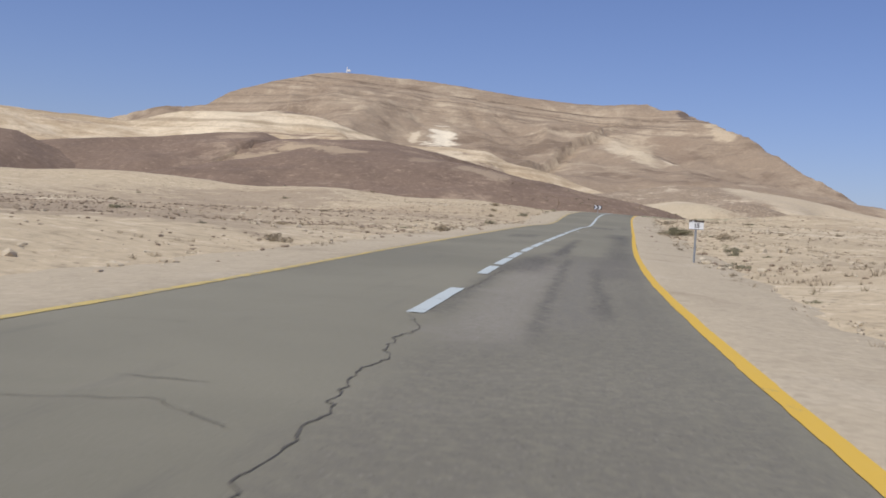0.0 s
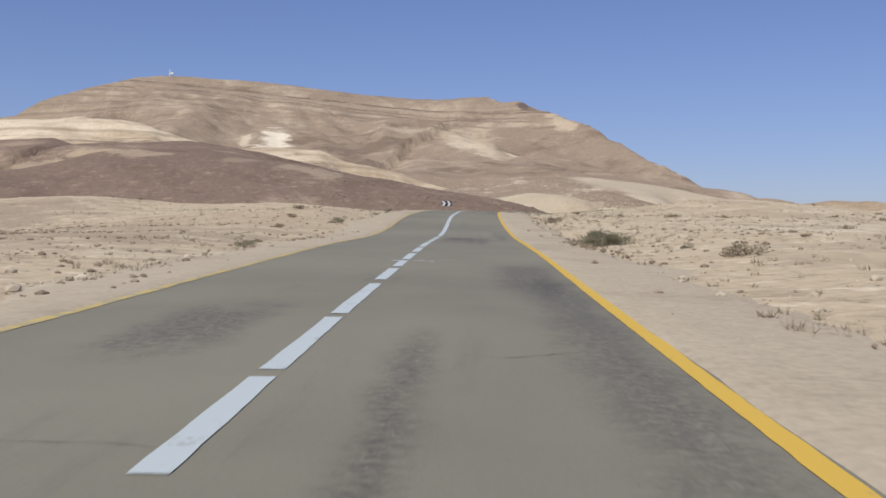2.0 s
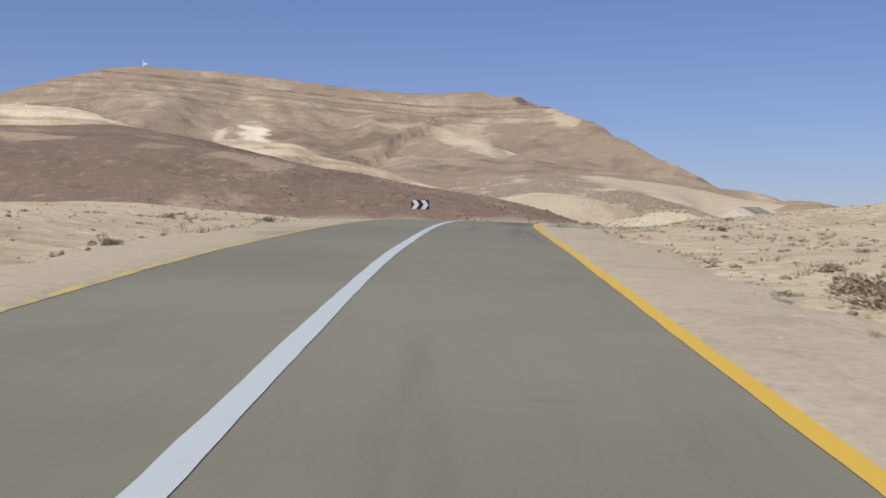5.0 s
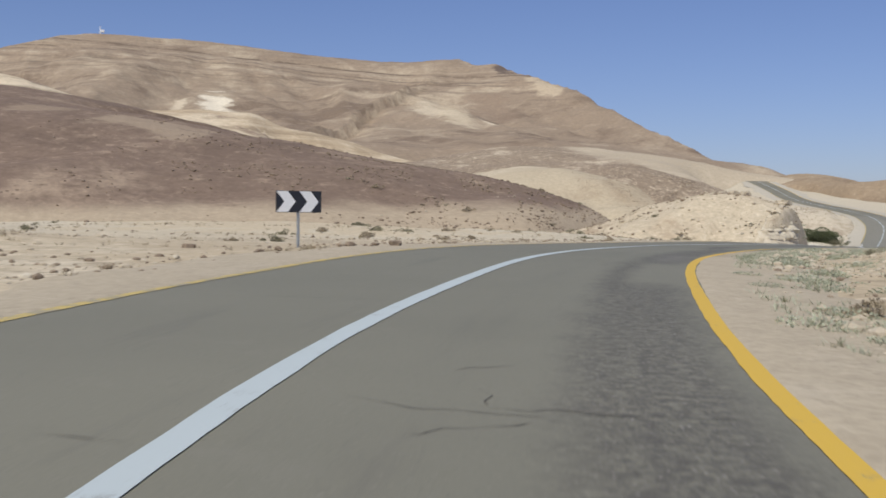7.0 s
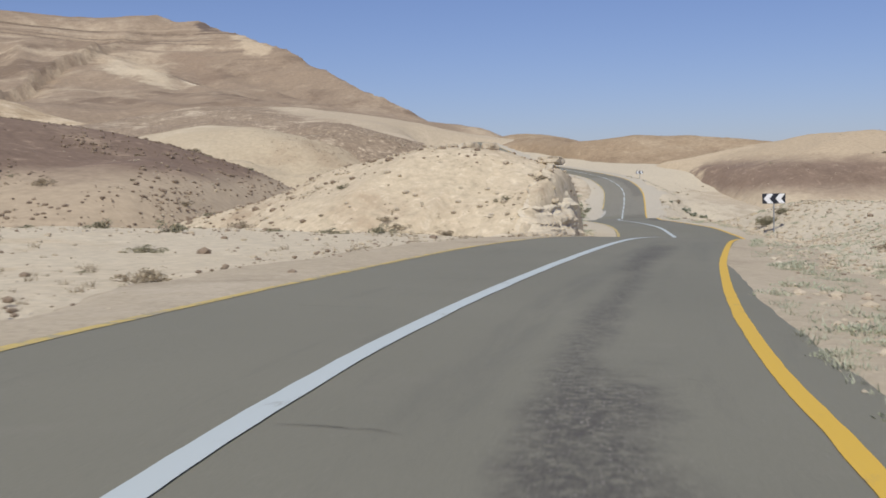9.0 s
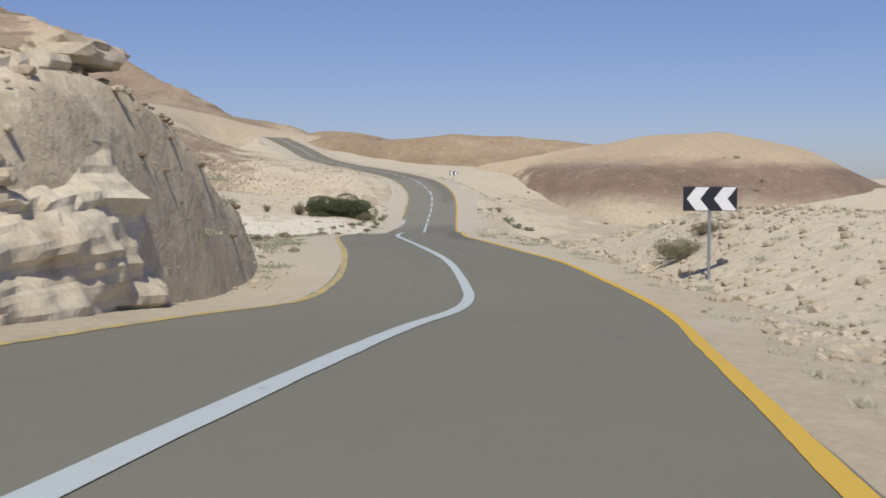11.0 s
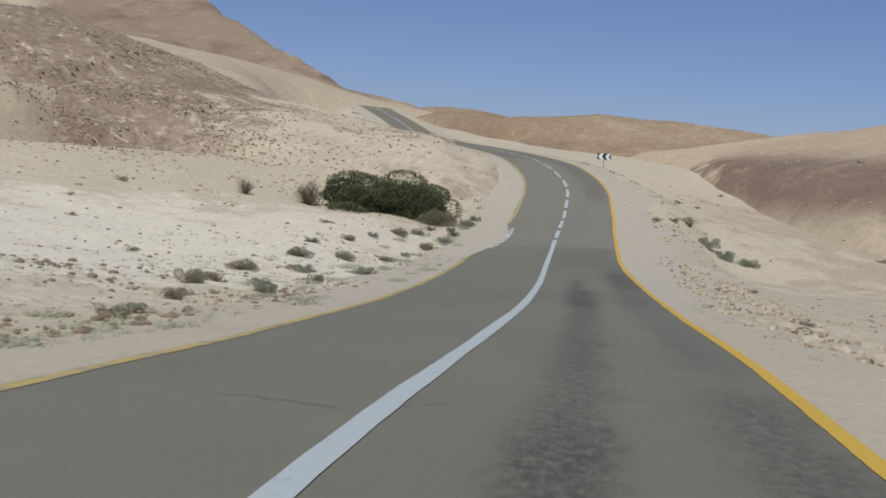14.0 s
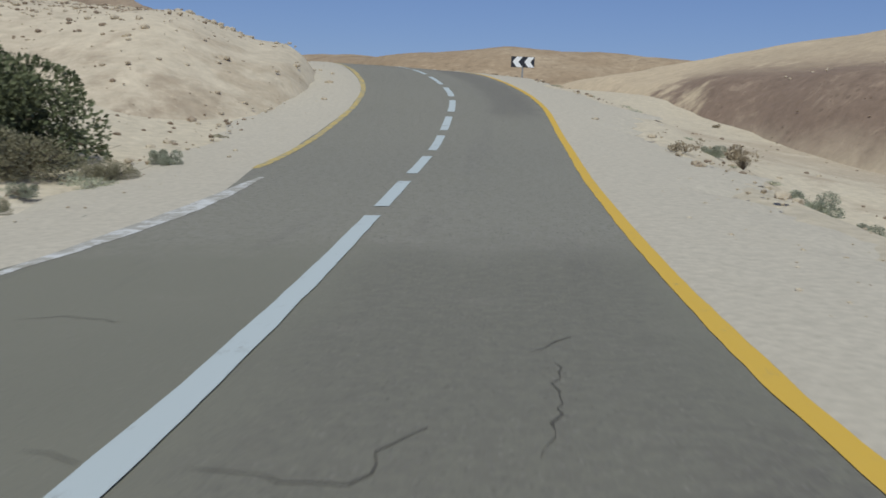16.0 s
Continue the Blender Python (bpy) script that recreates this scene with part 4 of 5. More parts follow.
def text_part(text, size, x, y, z, material, parent):
    cu = bpy.data.curves.new("number", "FONT")
    cu.body, cu.size, cu.extrude, cu.align_x, cu.align_y, cu.offset = text, size, 0.001, "CENTER", "CENTER", 0.006
    tmp = new("number_curve", cu)
    me = bpy.data.meshes.new_from_object(tmp.evaluated_get(bpy.context.evaluated_depsgraph_get()))
    bpy.data.objects.remove(tmp)
    me.materials.clear()
    me.materials.append(material)
    ob = new("number", me)
    ob.parent = parent
    ob.matrix_local = pose(x, y, z, 90, 0, 0)
    return ob


def kilometre_sign(x, y, turn):
    z = surface(x, y)
    root = tagged(new("kilometre_sign"), "small white kilometre sign on a grey steel post", "road sign")
    root.matrix_world = pose(x, y, z - 0.04, 0, 0, turn)
    part("post", tube_bm(0, 1.18, 0.03), STEEL, root, "galvanised steel post")
    board = part("board", box_bm(0, -0.045, 1.14, 0.42, 0.018, 0.27, 0.005), SIGN_WHITE, root, "white sign board")
    part("band", box_bm(0, -0.056, 1.25, 0.42, 0.006, 0.055), SIGN_BROWN, board, "dark brown top band")
    part("band", box_bm(0, -0.056, 1.012, 0.42, 0.006, 0.014), SIGN_BLACK, board)
    part("bar", box_bm(-0.10, -0.060, 1.25, 0.07, 0.004, 0.025), SIGN_WHITE, board)
    text_part("15", 0.17, 0.01, -0.0565, 1.12, SIGN_BLACK, board)
    part("bracket", box_bm(0, -0.02, 1.14, 0.1, 0.06, 0.03, 0.003), STEEL, root)
    return root


kilometre_sign(7.64, 31.25, -6)


# ---- plants ----
def leaf_material(name, colour, pale, rough=0.7):
    m, nd, ln, bsdf = nodes_of(name)
    geo = nd.new("ShaderNodeNewGeometry").outputs["Random Per Island"]
    info = nd.new("ShaderNodeObjectInfo").outputs["Random"]
    c = mixed(nd, ln, geo, colour, pale)
    c = mixed(nd, ln, math_node(nd, ln, "MULTIPLY", info, 0.45), c, tuple(v * 0.72 for v in colour))
    ln.new(c, bsdf.inputs["Base Color"])
    bsdf.inputs["Roughness"].default_value = rough
    bsdf.inputs["Specular IOR Level"].default_value = 0.2
    return m


LEAF_DARK = leaf_material("dark_olive_leaves", (0.105, 0.122, 0.062), (0.158, 0.172, 0.094))
LEAF_OLIVE = leaf_material("dry_olive_leaves", (0.19, 0.178, 0.115), (0.33, 0.305, 0.20))
LEAF_GREY = leaf_material("grey_green_leaves", (0.24, 0.225, 0.15), (0.40, 0.37, 0.26))
TUFT = leaf_material("pale_weed_blades", (0.34, 0.365, 0.255), (0.50, 0.50, 0.38))
LEAF_DRY = leaf_material("dry_straw_twigs", (0.26, 0.21, 0.14), (0.45, 0.38, 0.27))
LEAF_BLUE = leaf_material("blue_green_leaves", (0.24, 0.26, 0.19), (0.40, 0.41, 0.31))
TWIG = plain_material("grey_brown_twigs", (0.13, 0.10, 0.072), 0.9)


def leaves(rng, n, rx, ry, rz, z0, size, shell=0.55, long=1.8, clumps=0):
    """Leaf blades strewn through a dome, most of them near its skin: corners and faces."""
    v, f = [], []
    heads = [(rng.uniform(-0.8, 0.8), rng.uniform(-0.8, 0.8), rng.uniform(0.1, 0.85), rng.uniform(0.25, 0.5)) for _ in range(clumps)]
    for _ in range(n):
        d = Vector((rng.gauss(0, 1), rng.gauss(0, 1), abs(rng.gauss(0, 1)) if not clumps else rng.gauss(0, 1))).normalized()
        r = shell + (1 - shell) * rng.random() ** 0.6
        if clumps:
            hx, hy, hz, hr = rng.choice(heads)
            k = math.sqrt(max(0.05, 1 - min(0.95, hx * hx + hy * hy)))
            p = Vector(((hx + d.x * r * hr) * rx, (hy + d.y * r * hr) * ry, z0 + max(0.02, hz * k + d.z * r * hr * 0.8) * rz))
        else:
            p = Vector((d.x * r * rx, d.y * r * ry, z0 + d.z * r * rz))
        a = (d + Vector((rng.uniform(-1, 1), rng.uniform(-1, 1), rng.uniform(-0.3, 1.0))) * 0.8).normalized()
        b = a.cross(Vector((rng.uniform(-1, 1), rng.uniform(-1, 1), rng.uniform(-1, 1)))).normalized()
        s = size * rng.uniform(0.6, 1.3)
        k = len(v)
        v += [tuple(p - b * s * 0.5), tuple(p + a * s * long * 0.5 - b * s * 0.12), tuple(p + b * s * 0.5 + a * s * 0.2), tuple(p - a * s * long * 0.5)]
        f.append((k, k + 3, k + 2, k + 1))
    return v, f


def twigs(rng, n, rx, ry, rz, thick):
    """Thin stems that fan out from the root."""
    v, f = [], []
    for _ in range(n):
        d = Vector((rng.gauss(0, 0.8) * rx, rng.gauss(0, 0.8) * ry, rng.uniform(0.5, 1.0) * rz))
        side = d.cross(Vector((rng.uniform(-1, 1), rng.uniform(-1, 1), 0.2))).normalized() * thick
        mid = d * 0.5 + Vector((rng.uniform(-1, 1) * rx, rng.uniform(-1, 1) * ry, 0)) * 0.12
        other = d.cross(side).normalized() * thick
        k = len(v)
        for c, w in ((Vector((0, 0, -0.03)), 1.0), (mid, 0.7), (d, 0.25)):
            v += [tuple(c + side * w), tuple(c - side * 0.5 * w + other * 0.87 * w), tuple(c - side * 0.5 * w - other * 0.87 * w)]
        for r in (0, 3):
            for e in range(3):
                f.append((k + r + e, k + r + (e + 1) % 3, k + r + 3 + (e + 1) % 3, k + r + 3 + e))
    return v, f


def shrub(seed, rx, ry, rz, n, size, leaf, label, name="desert_shrub", shell=0.5, clumps=0, stems=14, group="shrubs on the desert plain"):
    rng = random.Random(seed)
    root = mesh_object(name, *twigs(rng, stems, rx * 0.5, ry * 0.5, rz * 0.72, 0.008 * max(1, rx)), TWIG)
    mesh_object("foliage", *leaves(rng, n, rx, ry, rz, 0.0, size, shell, 1.8, clumps), leaf, root, smooth=False)
    return tagged(root, label, "shrub", group)


def set_down(ob, x, y, turn=0.0, scale=1.0, sink=0.03):
    ob.matrix_world = pose(x, y, surface(x, y) - sink, 0, 0, turn) @ Matrix.Diagonal((scale, scale, scale, 1))
    return ob


KINDS = [shrub(300, 0.42, 0.40, 0.30, 620, 0.030, LEAF_DRY, "dry straw-coloured low shrub on stony soil", clumps=7),
         shrub(301, 0.50, 0.46, 0.36, 760, 0.032, LEAF_GREY, "grey-green low shrub on stony soil", clumps=8),
         shrub(302, 0.36, 0.40, 0.22, 520, 0.028, LEAF_GREY, "small grey-green tuft on stony soil", clumps=6),
         shrub(303, 0.60, 0.50, 0.34, 800, 0.034, LEAF_DRY, "wide dry brown shrub on stony soil", clumps=10)]
PLACES = [(4.2, 99.8), (7.0, 98.2), (6.6, 96.6), (20.0, 99.4), (20.6, 100.6), (28.3, 124.1), (36.3, 206.1), (21.3, 209.2), (24.2, 174.1), (40.1, 193.8), (41.2, 198.4),
          (50.4, 199.6), (52.1, 198.6), (49.0, 198.0), (46.5, 196.6), (86.3, 225.8), (72.6, 229.0), (92.4, 262.4), (96.5, 267.9), (129.7, 289.0), (150.9, 310.7), (11.8, 43.3), (8.9, 31.2), (16.0, 60.2), (4.6, 108.8),
          (27, 206.5), (29.5, 205.8), (31, 205.2), (33.5, 204.6), (39, 203.4), (42.5, 201.6), (44, 200.8), (22.5, 182), (25.5, 183.5), (27.5, 186), (30.5, 188.2), (33.6, 190.5), (20.6, 178), (38, 184.6), (66, 224), (69.5, 226.6), (74.2, 229.9),
          (82, 241), (85, 246), (78, 236.5), (88, 251.5)]
for k, (x, y) in enumerate(PLACES):
    base = KINDS[k % 4]
    if k < 4:
        set_down(base, x, y, 40.0 * k, 1.1)
    else:
        c = copy_thing(base, Matrix())
        set_down(c, x, y, 61.0 * k, 0.8 + 0.13 * (k % 5))
rng = random.Random(77)
made = 0
while made < 250:
    s, d = rng.uniform(40, 400), rng.choice([-1, 1]) * (5.0 + 44 * rng.random() ** 1.5)
    x, y, _ = road_point(s, d)
    side, _ = s_near(x, y)[1], 0
    if abs(side) < 4.9 or (x < 112 and y > 303) or noise.noise(Vector((x * 0.06, y * 0.06, 3.0))) < -0.12:
        continue
    c = copy_thing(rng.choice(KINDS), Matrix())
    set_down(c, x, y, rng.uniform(0, 360), rng.uniform(0.35, 1.05) * (1.2 if abs(d) > 20 else 0.9))
    made += 1

# weeds along the edges of the gravel
WEED = [shrub(310, 0.34, 0.30, 0.09, 420, 0.016, TUFT, "flat grey-green weed at the edge of the shoulder", "roadside_weed", 0.2, 0, 1, "weeds along the shoulder"),
        shrub(311, 0.28, 0.32, 0.11, 400, 0.016, TUFT, "pale blue-green weed at the edge of the shoulder", "roadside_weed", 0.2, 0, 1, "weeds along the shoulder")]
set_down(WEED[0], *road_point(190, 4.6)[:2])
set_down(WEED[1], *road_point(197, 4.5)[:2])
for lo, hi, d0, d1, n in ((172, 236, 3.9, 7.4, 110), (300, 362, -7.5, -3.9, 60), (262, 300, 4.2, 8.0, 26), (262, 300, -8.0, -4.0, 34), (366, 400, 6.0, 11, 14)):
    for _ in range(n):
        x, y, _z = road_point(rng.uniform(lo, hi), rng.uniform(d0, d1) if rng.random() < 0.6 else d0 + (d1 - d0) * rng.random() ** 2)
        set_down(copy_thing(rng.choice(WEED), Matrix()), x, y, rng.uniform(0, 360), rng.uniform(0.6, 1.7))



def tufts(name, count, seed, place, leaf, label, high=0.12):
    """Many small dry tufts of blades in one sheet of kind stuff."""
    rng = random.Random(seed)
    v, f = [], []
    spots = [place(rng) for _ in range(count)]
    xs, ys = np.array([p[0] for p in spots]), np.array([p[1] for p in spots])
    zs = ground_height(xs, ys)
    for h, box in HILL_HEIGHTS:
        zs = np.maximum(zs, np.where((xs > box[0]) & (xs < box[1]) & (ys > box[2]) & (ys < box[3]), h(xs, ys), -99))
    side, zr = road_near(xs, ys)
    zs = np.where(np.abs(side) < 5.6, np.maximum(zs, zr - 0.02 * (np.abs(side) - 3.5)), zs)
    for x, y, z in zip(xs, ys, zs):
        grown = high * rng.uniform(0.5, 1.6)
        for _ in range(15):
            a, lean, w = rng.uniform(0, 6.28), rng.uniform(0.3, 1.6) * grown, 0.07 * grown
            bx, by = x + rng.uniform(-0.7, 0.7) * grown, y + rng.uniform(-0.7, 0.7) * grown
            k = len(v)
            v += [(bx - w * math.sin(a), by + w * math.cos(a), z - 0.02), (bx + w * math.sin(a), by - w * math.cos(a), z - 0.02), (bx + lean * math.cos(a), by + lean * math.sin(a), z + grown * rng.uniform(0.5, 1.0))]
            f.append((k, k + 1, k + 2))
    return tagged(mesh_object(name, v, f, leaf, smooth=False), label, "weeds", kind="stuff")


def drifts(lo, hi, d0, d1, size, cut, seed):
    def place(rng):
        for _ in range(30):
            x, y, _z = road_point(rng.uniform(lo, hi), rng.choice([d0, d1]) if d0 == d1 else d0 + (d1 - d0) * rng.random() ** 1.5)
            if noise.noise(Vector((x / size, y / size, seed))) > cut + rng.uniform(-0.25, 0.25):
                break
        return x, y

    return place


tufts("dry_weeds", 3800, 81, drifts(180, 262, 3.9, 14, 3.5, 0.0, 0.5), TUFT, "pale blue-green weeds on stony ground", 0.08)
tufts("dry_weeds", 2200, 82, drifts(262, 346, -4.0, -15, 3.0, 0.05, 3.5), TUFT, "low grey-green weeds on pale gravel", 0.075)
tufts("dry_weeds", 1200, 83, drifts(262, 330, 4.0, 16, 3.0, 0.05, 6.5), TUFT, "low grey-green weeds on pale gravel", 0.075)
tufts("dry_weeds", 1800, 84, drifts(44, 180, 5.0, 40, 5.0, 0.1, 8.5), LEAF_DRY, "straw-coloured tufts on the desert plain", 0.11)
tufts("dry_weeds", 1800, 85, drifts(44, 262, -5.0, -40, 5.0, 0.1, 12.5), LEAF_DRY, "straw-coloured tufts on the desert plain", 0.11)

# the large plants that stand out
big = shrub(320, 1.25, 0.9, 0.56, 15000, 0.020, LEAF_OLIVE, "broad dry grey-green bush beside the straight road", "desert_bush", 0.3, 14, 120, "large bushes")
set_down(big, 15.5, 72.2, 20)
thicket = shrub(321, 3.6, 1.8, 2.45, 72000, 0.058, LEAF_DARK, "large dark olive-green thicket below the hillside", "green_thicket", 0.72, 40, 150, "large bushes")
set_down(thicket, 108.9, 289.2, -8, 1.0, 0.3)
low = shrub(322, 1.25, 0.8, 1.1, 9000, 0.028, LEAF_OLIVE, "pale olive bush in front of the dark thicket", "desert_bush", 0.5, 10, 80, "large bushes")
set_down(low, 110.9, 287.0, 10)
reeds = shrub(323, 1.1, 0.8, 1.7, 2600, 0.030, LEAF_DRY, "bare brown twiggy bush beside the thicket", "twiggy_bush", 0.2, 9, 320, "large bushes")
set_down(reeds, 104.3, 289.6, 0)
set_down(copy_thing(reeds, Matrix()), 101.0, 290.2, 130, 0.6)
bank_bush = shrub(324, 1.2, 0.7, 0.7, 8000, 0.024, LEAF_BLUE, "blue-green bush on the gravel bank", "desert_bush", 0.3, 10, 70, "large bushes")
set_down(bank_bush, 128.4, 285.2, 60)
set_down(copy_thing(bank_bush, Matrix()), 128.9, 283.9, 20, 0.9)
set_down(copy_thing(bank_bush, Matrix()), 129.3, 282.6, 100, 0.75)
set_down(copy_thing(bank_bush, Matrix()), 127.4, 287.2, 20, 0.5)
set_down(copy_thing(reeds, Matrix()), 129.2, 288.0, 20, 0.3)
set_down(copy_thing(low, Matrix()), 75.6, 206.6, 0, 0.6)
set_down(copy_thing(low, Matrix()), 77.0, 207.2, 90, 0.45)
set_down(copy_thing(low, Matrix()), 91.6, 261.6, 70, 0.45)
set_down(copy_thing(big, Matrix()), 72.5, 230.7, 70, 0.42)
set_down(copy_thing(low, Matrix()), 73.6, 229.4, 70, 0.36)
set_down(copy_thing(big, Matrix()), 26.5, 207.6, 70, 0.8)
for k, (s, d) in enumerate([(344, -6.5), (347, -6.2), (350, -5.9), (352.5, -5.4), (355, -5.2), (357, -5.6), (341, -7.5), (337, -6.0), (346, -8.6), (349, -8.2), (352, -7.6), (354, -7.0), (356.5, -6.6), (343, -9.4), (339, -8.8), (335, -7.6), (332, -6.6), (329, -7.4), (333, -9.2), (326, -6.4), (322, -7.0), (318, -6.2), (359, -5.0), (361.5, -4.9)]):
    x, y, _z = road_point(s, d)
    set_down(copy_thing(bank_bush if k % 2 else low, Matrix()), x, y, 50 * k, 0.3 + 0.06 * (k % 4))


# ---- stones ----
def stone_shape(rng, sx, sy, sz, rough=0.22):
    """A lump of rock: corners and faces of a knocked-about ball."""
    bm = bmesh.new()
    bmesh.ops.create_icosphere(bm, subdivisions=1, radius=1.0)
    v = []
    for q in bm.verts:
        k = 1 + rng.uniform(-rough, rough)
        v.append((q.co.x * sx * k, q.co.y * sy * k, q.co.z * sz * k))
    f = [tuple(q.index for q in p.verts) for p in bm.faces]
    bm.free()
    return v, f


ROCK_PALE = earth_material("pale_limestone", (0.47, 0.40, 0.30), (0.60, 0.54, 0.43), (0.32, 0.25, 0.18), big=0.6, mid=2.5, fine=14.0, stones=0.0, bump=0.5)
ROCK_BROWN = earth_material("brown_stone", (0.24, 0.185, 0.135), (0.36, 0.29, 0.215), (0.16, 0.12, 0.085), big=0.8, mid=3.0, fine=14.0, stones=0.0, bump=0.5)
STONES = [stone_shape(random.Random(400 + k), 1, 0.8, 0.55) for k in range(6)]


def strewn(name, count, seed, place, sizes, material, label):
    """Many stones in one sheet of kind stuff."""
    rng = random.Random(seed)
    spots = [place(rng) for _ in range(count)]
    xs, ys = np.array([p[0] for p in spots]), np.array([p[1] for p in spots])
    zs = ground_height(xs, ys)
    for h, box in HILL_HEIGHTS:
        zs = np.maximum(zs, np.where((xs > box[0]) & (xs < box[1]) & (ys > box[2]) & (ys < box[3]), h(xs, ys), -99))
    side, zr = road_near(xs, ys)
    zs = np.where((np.abs(side) < 5.9) & (np.abs(side) > 3.85), np.maximum(zs, zr + 0.005 - 0.02 * (np.abs(side) - 3.5)), zs)
    zs = np.where(np.abs(side) <= 3.85, zr - 0.8, zs)
    v, f = [], []
    for x, y, z in zip(xs, ys, zs):
        sv, sf = rng.choice(STONES)
        a, s = rng.uniform(0, 6.28), sizes[0] * (sizes[1] / sizes[0]) ** (rng.random() ** 2.2)
        ca, sa = math.cos(a) * s, math.sin(a) * s
        k = len(v)
        v += [(x + px * ca - py * sa, y + px * sa + py * ca, z + pz * s + 0.15 * s) for px, py, pz in sv]
        f += [(i + k, j + k, l + k) for i, j, l in sf]
    return tagged(mesh_object(name, v, f, material, smooth=False), label, "stones", kind="stuff")


def beside_road(lo, hi, d0, d1, power):
    def place(rng):
        x, y = 90, 320
        while x < 108 and y > 305:
            x, y, _z = road_point(rng.uniform(lo, hi), rng.choice([-1, 1]) * (d0 + (d1 - d0) * rng.random() ** power))
        return x, y

    return place


def patchy(place, size, cut, seed):
    """Only where a slow noise is high, so that the stones lie in drifts."""
    def choose(rng):
        for _ in range(40):
            x, y = place(rng)
            if noise.noise(Vector((x / size, y / size, seed))) > cut + rng.uniform(-0.2, 0.2):
                break
        return x, y

    return choose


def within(cx, cy, r):
    """Places thinning out from a centre."""
    return lambda rng: (cx + rng.gauss(0, r), cy + rng.gauss(0, r))


strewn("strewn_stones", 11000, 41, patchy(beside_road(44, 400, 5.4, 55, 1.5), 7, 0.05, 1.5), (0.02, 0.12), ROCK_BROWN, "scattered brown stones on the desert soil")
strewn("strewn_stones", 9000, 42, patchy(beside_road(44, 400, 5.2, 40, 1.6), 6, 0.0, 4.5), (0.02, 0.17), ROCK_PALE, "scattered pale limestone lumps on the desert soil")
strewn("strewn_stones", 1800, 48, patchy(within(-14, 80, 13), 5, 0.0, 9.5), (0.03, 0.13), ROCK_BROWN, "dark stones in bands across the plain")
strewn("strewn_stones", 1900, 54, patchy(within(-13, 50, 10), 4, 0.0, 29.5), (0.03, 0.12), ROCK_BROWN, "dark stones in bands across the plain")
strewn("strewn_stones", 6000, 50, patchy(lambda rng: road_point(rng.uniform(180, 275), 4.3 + 14 * rng.random() ** 1.4)[:2], 4, -0.15, 14.5), (0.02, 0.14), ROCK_PALE, "pale limestone rubble beside the bend")
strewn("strewn_stones", 3000, 51, patchy(lambda rng: road_point(rng.uniform(180, 350), rng.choice([-1, 1]) * (4.6 + 16 * rng.random() ** 1.4))[:2], 4, 0.0, 17.5), (0.02, 0.09), ROCK_BROWN, "dark stones among the pale rubble")
strewn("strewn_stones", 5000, 52, patchy(lambda rng: road_point(rng.uniform(255, 345), 4.6 + 26 * rng.random() ** 1.3)[:2], 5, -0.05, 21.5), (0.03, 0.22), ROCK_PALE, "pale broken rubble on the slope beside the road")
strewn("strewn_stones", 2600, 53, patchy(lambda rng: road_point(rng.uniform(255, 330), -4.6 - 24 * rng.random() ** 1.3)[:2], 5, 0.0, 25.5), (0.03, 0.16), ROCK_BROWN, "brown stones on the pale flat beside the road")
strewn("strewn_gravel", 9000, 43, beside_road(46, 360, 3.6, 9, 1.5), (0.010, 0.04), ROCK_PALE, "fine loose gravel along the shoulder")
strewn("slope_stones", 4200, 44, patchy(within(101, 317, 10), 5, 0.0, 2.5), (0.03, 0.13), ROCK_BROWN, "brown stones lying on the hillside")
strewn("slope_stones", 4200, 47, patchy(within(103, 316, 11), 5, 0.0, 7.5), (0.03, 0.18), ROCK_PALE, "pale stones lying on the hillside")
strewn("slope_stones", 900, 49, within(124, 314, 4.5), (0.03, 0.2), ROCK_PALE, "pale broken rock on the end of the hillside")
strewn("slope_stones", 3000, 45, patchy(within(35, 238, 17), 6, 0.0, 3.5), (0.05, 0.26), ROCK_BROWN, "dark flint stones lying on the hill foot")
strewn("slope_stones", 900, 46, patchy(within(56.5, 206.5, 5), 3, -0.1, 5.5), (0.03, 0.2), ROCK_PALE, "pale stones lying on the knoll")


def boulder(x, y, sx, sy, sz, turn, seed, material, label, lift=0.0):
    rng = random.Random(seed)
    bm = bmesh.new()
    bmesh.ops.create_icosphere(bm, subdivisions=3, radius=1.0)
    for q in bm.verts:
        c = q.co.copy()
        n = noise.noise(c * 1.3 + Vector((seed, 0, 0))) * 0.35 + noise.noise(c * 3.5 + Vector((0, seed, 0))) * 0.14
        c *= 1 + n
        c.z = max(-0.7, min(0.75, c.z * 1.2))
        q.co = Vector((c.x * sx, c.y * sy, c.z * sz))
    me = bpy.data.meshes.new("boulder")
    bm.to_mesh(me)
    bm.free()
    me.materials.append(material)
    ob = new("boulder", me)
    ob.matrix_world = pose(x, y, surface(x, y) + lift, 0, rng.uniform(-6, 6), turn)
    return tagged(ob, label, "rock", group="boulders")


boulder(59.6, 203.2, 0.84, 0.6, 0.27, 20, 501, ROCK_PALE, "flat yellowish slab on top of the road cutting", 0.24)
boulder(56.8, 206.2, 0.5, 0.42, 0.34, 50, 502, ROCK_PALE, "white limestone boulder on the knoll top", 0.12)
boulder(57.6, 205.6, 0.48, 0.4, 0.38, 80, 503, ROCK_PALE, "white limestone boulder on the knoll top", 0.14)
boulder(56.2, 207.0, 0.36, 0.3, 0.25, 10, 504, ROCK_PALE, "white limestone boulder on the knoll top", 0.1)
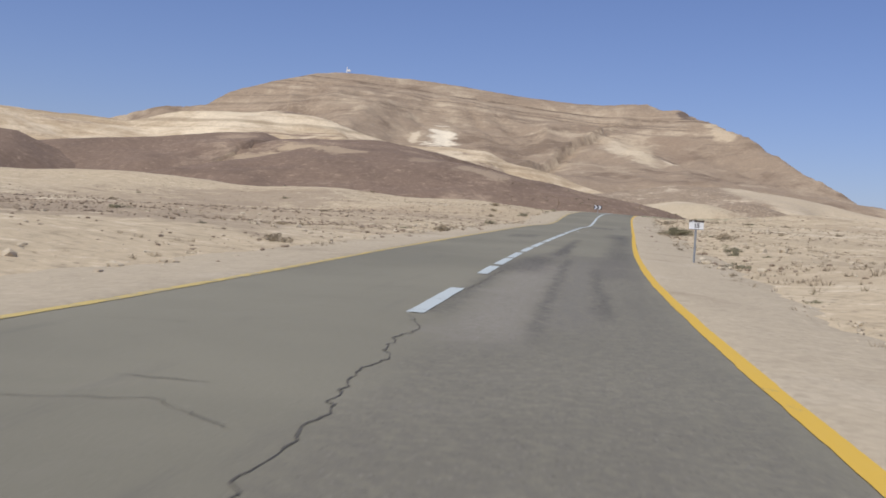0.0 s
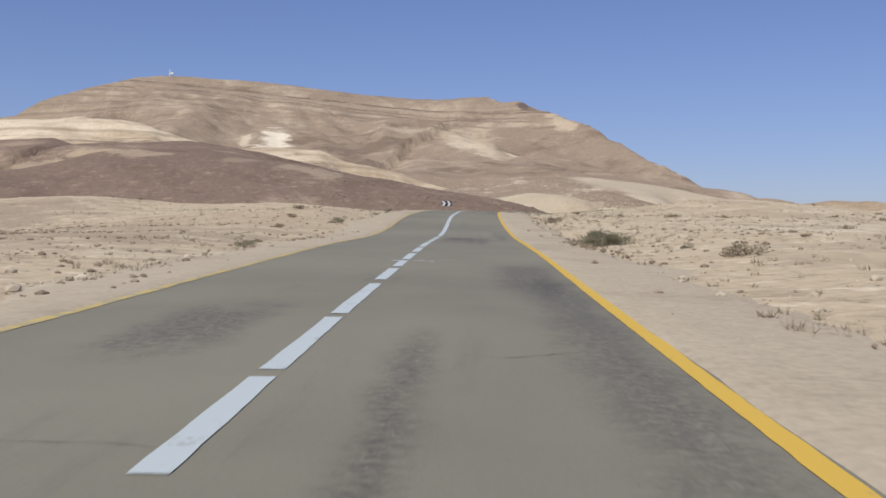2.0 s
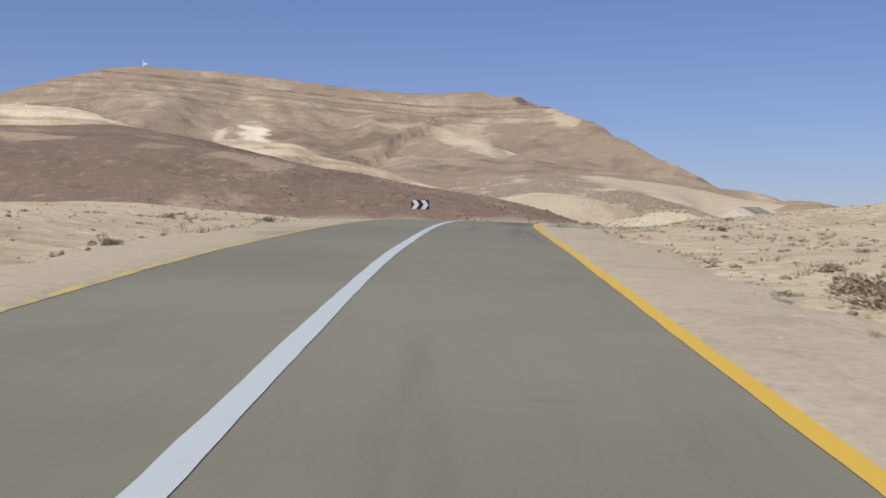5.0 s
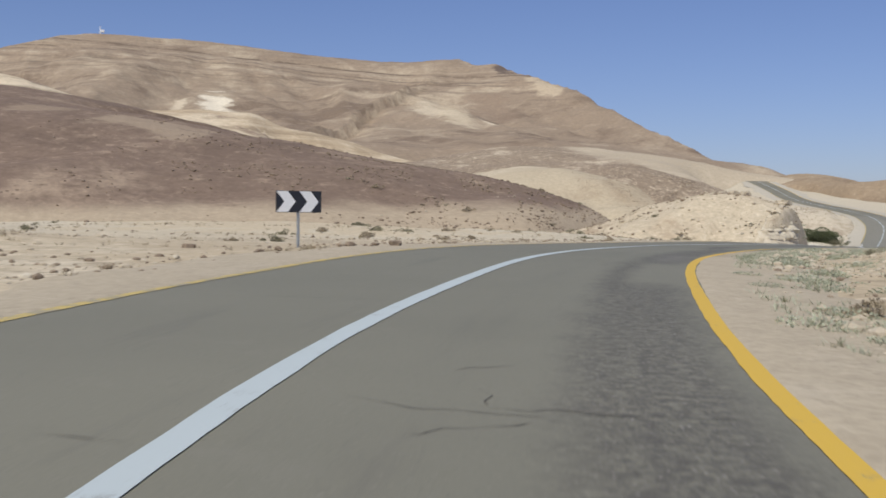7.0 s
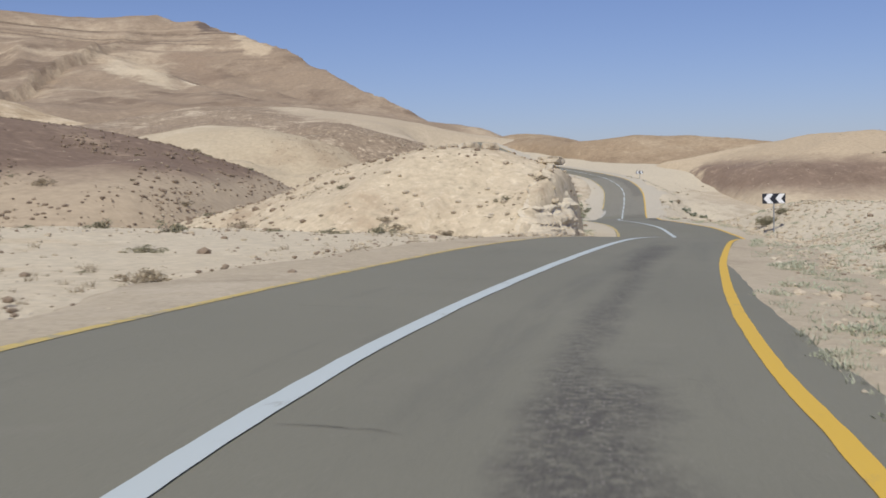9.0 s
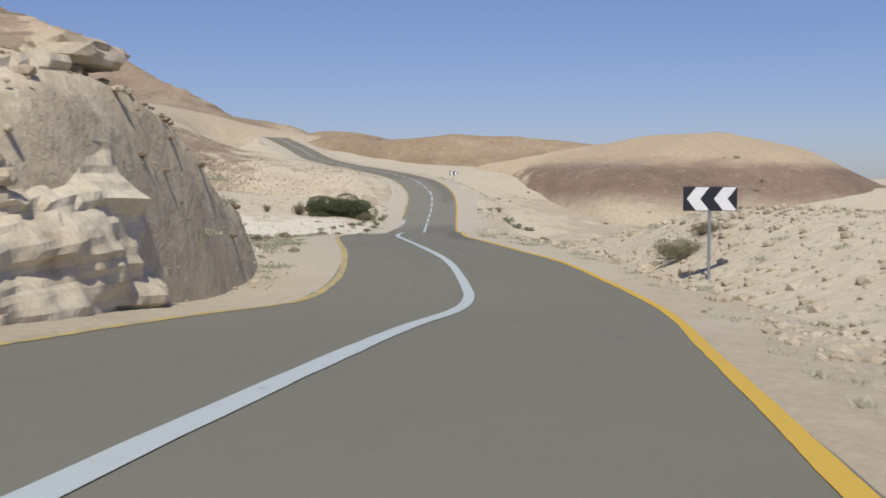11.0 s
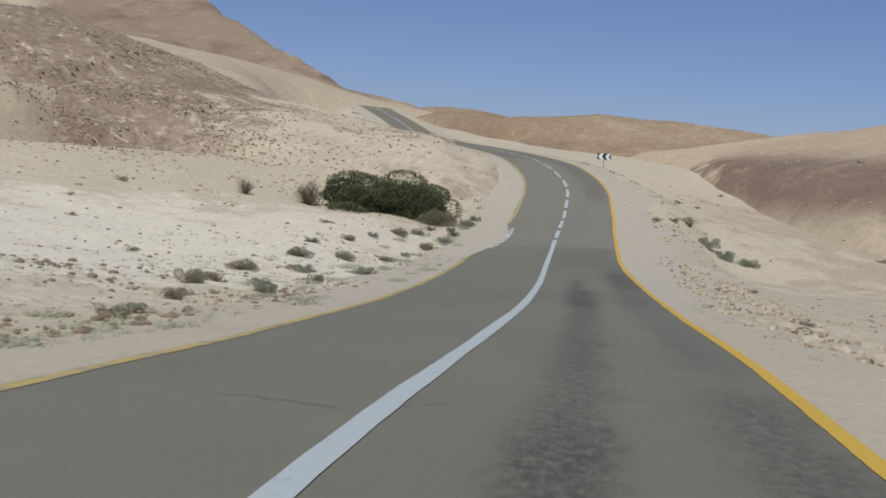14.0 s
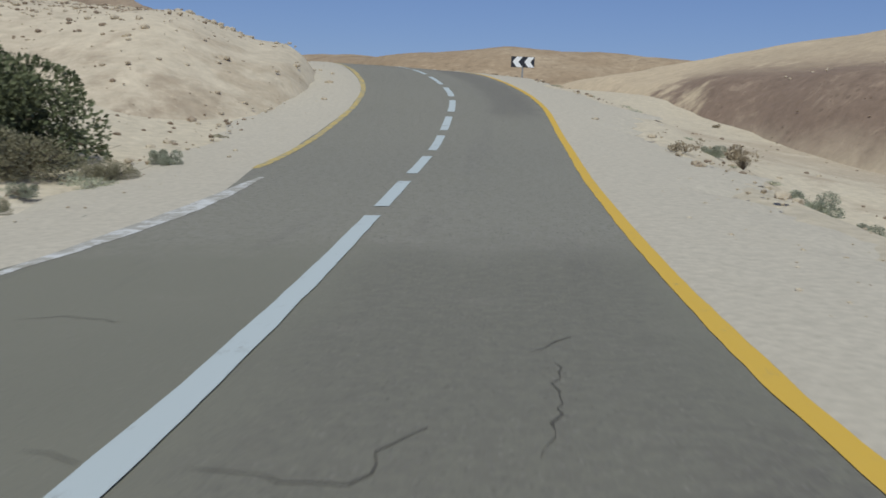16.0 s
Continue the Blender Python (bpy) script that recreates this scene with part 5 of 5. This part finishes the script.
for k, (x, y, r) in enumerate([(11.6, 43.6, 0.22), (13.0, 43.1, 0.2), (14.2, 44.2, 0.26), (47.2, 170.2, 0.3), (49.5, 173.0, 0.22), (45.0, 165.0, 0.2), (86, 219, 0.3), (91, 228, 0.35), (95, 236, 0.28), (80, 213, 0.25), (18.0, 150.5, 0.16), (21.9, 151.2, 0.14), (23.0, 150.9, 0.2), (22.5, 151.0, 0.12)]):
    boulder(x, y, r, r * 0.8, r * 0.6, 37 * k, 520 + k, ROCK_PALE if k < 10 else ROCK_BROWN, "weathered stone lying on the desert plain", r * 0.2)
for k in range(16):
    boulder(124.6 + 3.4 * math.cos(k * 2.4) * (k / 16) ** 0.5, 314.2 + 3.4 * math.sin(k * 2.4) * (k / 16) ** 0.5, 0.14 + 0.03 * (k * 7 % 11), 0.12 + 0.02 * (k * 5 % 9), 0.1 + 0.015 * (k % 7), 53 * k, 600 + k, ROCK_PALE, "crumbling pale rock at the end of the hillside", -0.03)
# the cut face of the knoll: layered limestone, bed upon bed
CUT = earth_material("layered_cut_limestone", (0.58, 0.50, 0.375), (0.68, 0.615, 0.49), (0.42, 0.335, 0.235), big=0.35, mid=1.3, fine=7.0, stones=0.0, strata=2.2, bump=0.5)
S_CUT = s_near(59.6, 202.0)[0]
rows, cols, v, f = 34, 150, [], []
rng = random.Random(31)
beds = [rng.uniform(-0.07, 0.08) for _ in range(rows)]
for i in range(cols):
    s = S_CUT - 12.5 + 15.0 * i / (cols - 1)
    x1, y1, _z = road_point(s, -5.6)
    foot_x, foot_y, foot = road_point(s, -3.75)
    top = max(surface(x1, y1), foot + 0.02)
    for j in range(rows):
        h = j / (rows - 1)
        z = foot - 0.15 + (top + 0.1 - foot + 0.15) * h
        b = int((z - foot + 0.15 * math.sin(s * 0.6)) / 0.16) % rows
        out = 3.95 + 1.45 * h**1.6 + beds[b] + 1.2 * max(0.0, i / (cols - 1) - 0.85) / 0.15 + 0.8 * max(0.0, 0.16 - i / (cols - 1)) / 0.16 + 0.35 * noise.noise(Vector((s * 0.55, z * 1.6, 2.0))) + 0.12 * noise.noise(Vector((s * 2.4, z * 4.0, 8.0)))
        px, py, _z = road_point(s, -out)
        v.append((px, py, z - 0.6 * max(0.0, 0.16 - i / (cols - 1)) / 0.16))
f = [tuple(q) for q in grid_faces(cols, rows).tolist()]
face = mesh_object("cut_face", v, f, CUT, smooth=False)
if face.data.polygons[len(f) // 2].normal.dot(Vector((*SIDE[int(S_CUT / STEP)], 0))) < 0:
    face.data.flip_normals()
tagged(face, "broken cream limestone beds in the road cutting", "rock face", kind="structure")
for k in range(26):
    s, out = S_CUT - 11 + 10 * rng.random(), 3.85 + 0.8 * rng.random()
    x, y, z = road_point(s, -out)
    r = rng.uniform(0.08, 0.26)
    boulder(x, y, r, r * 0.8, r * 0.55, 30 * k, 560 + k, ROCK_PALE, "broken limestone block at the foot of the cutting", r * 0.2)

# a mast on the summit
mast = tagged(new("summit_mast"), "thin pale mast on the mountain top", "mast")
mast.location = (-99, 903, 141)
part("pole", tube_bm(0, 7.5, 0.35, 8), SIGN_WHITE, mast)
part("cabin", box_bm(1.6, 0, 4.2, 2.4, 2.0, 1.8, 0.1), SIGN_WHITE, mast, "white equipment cabin")
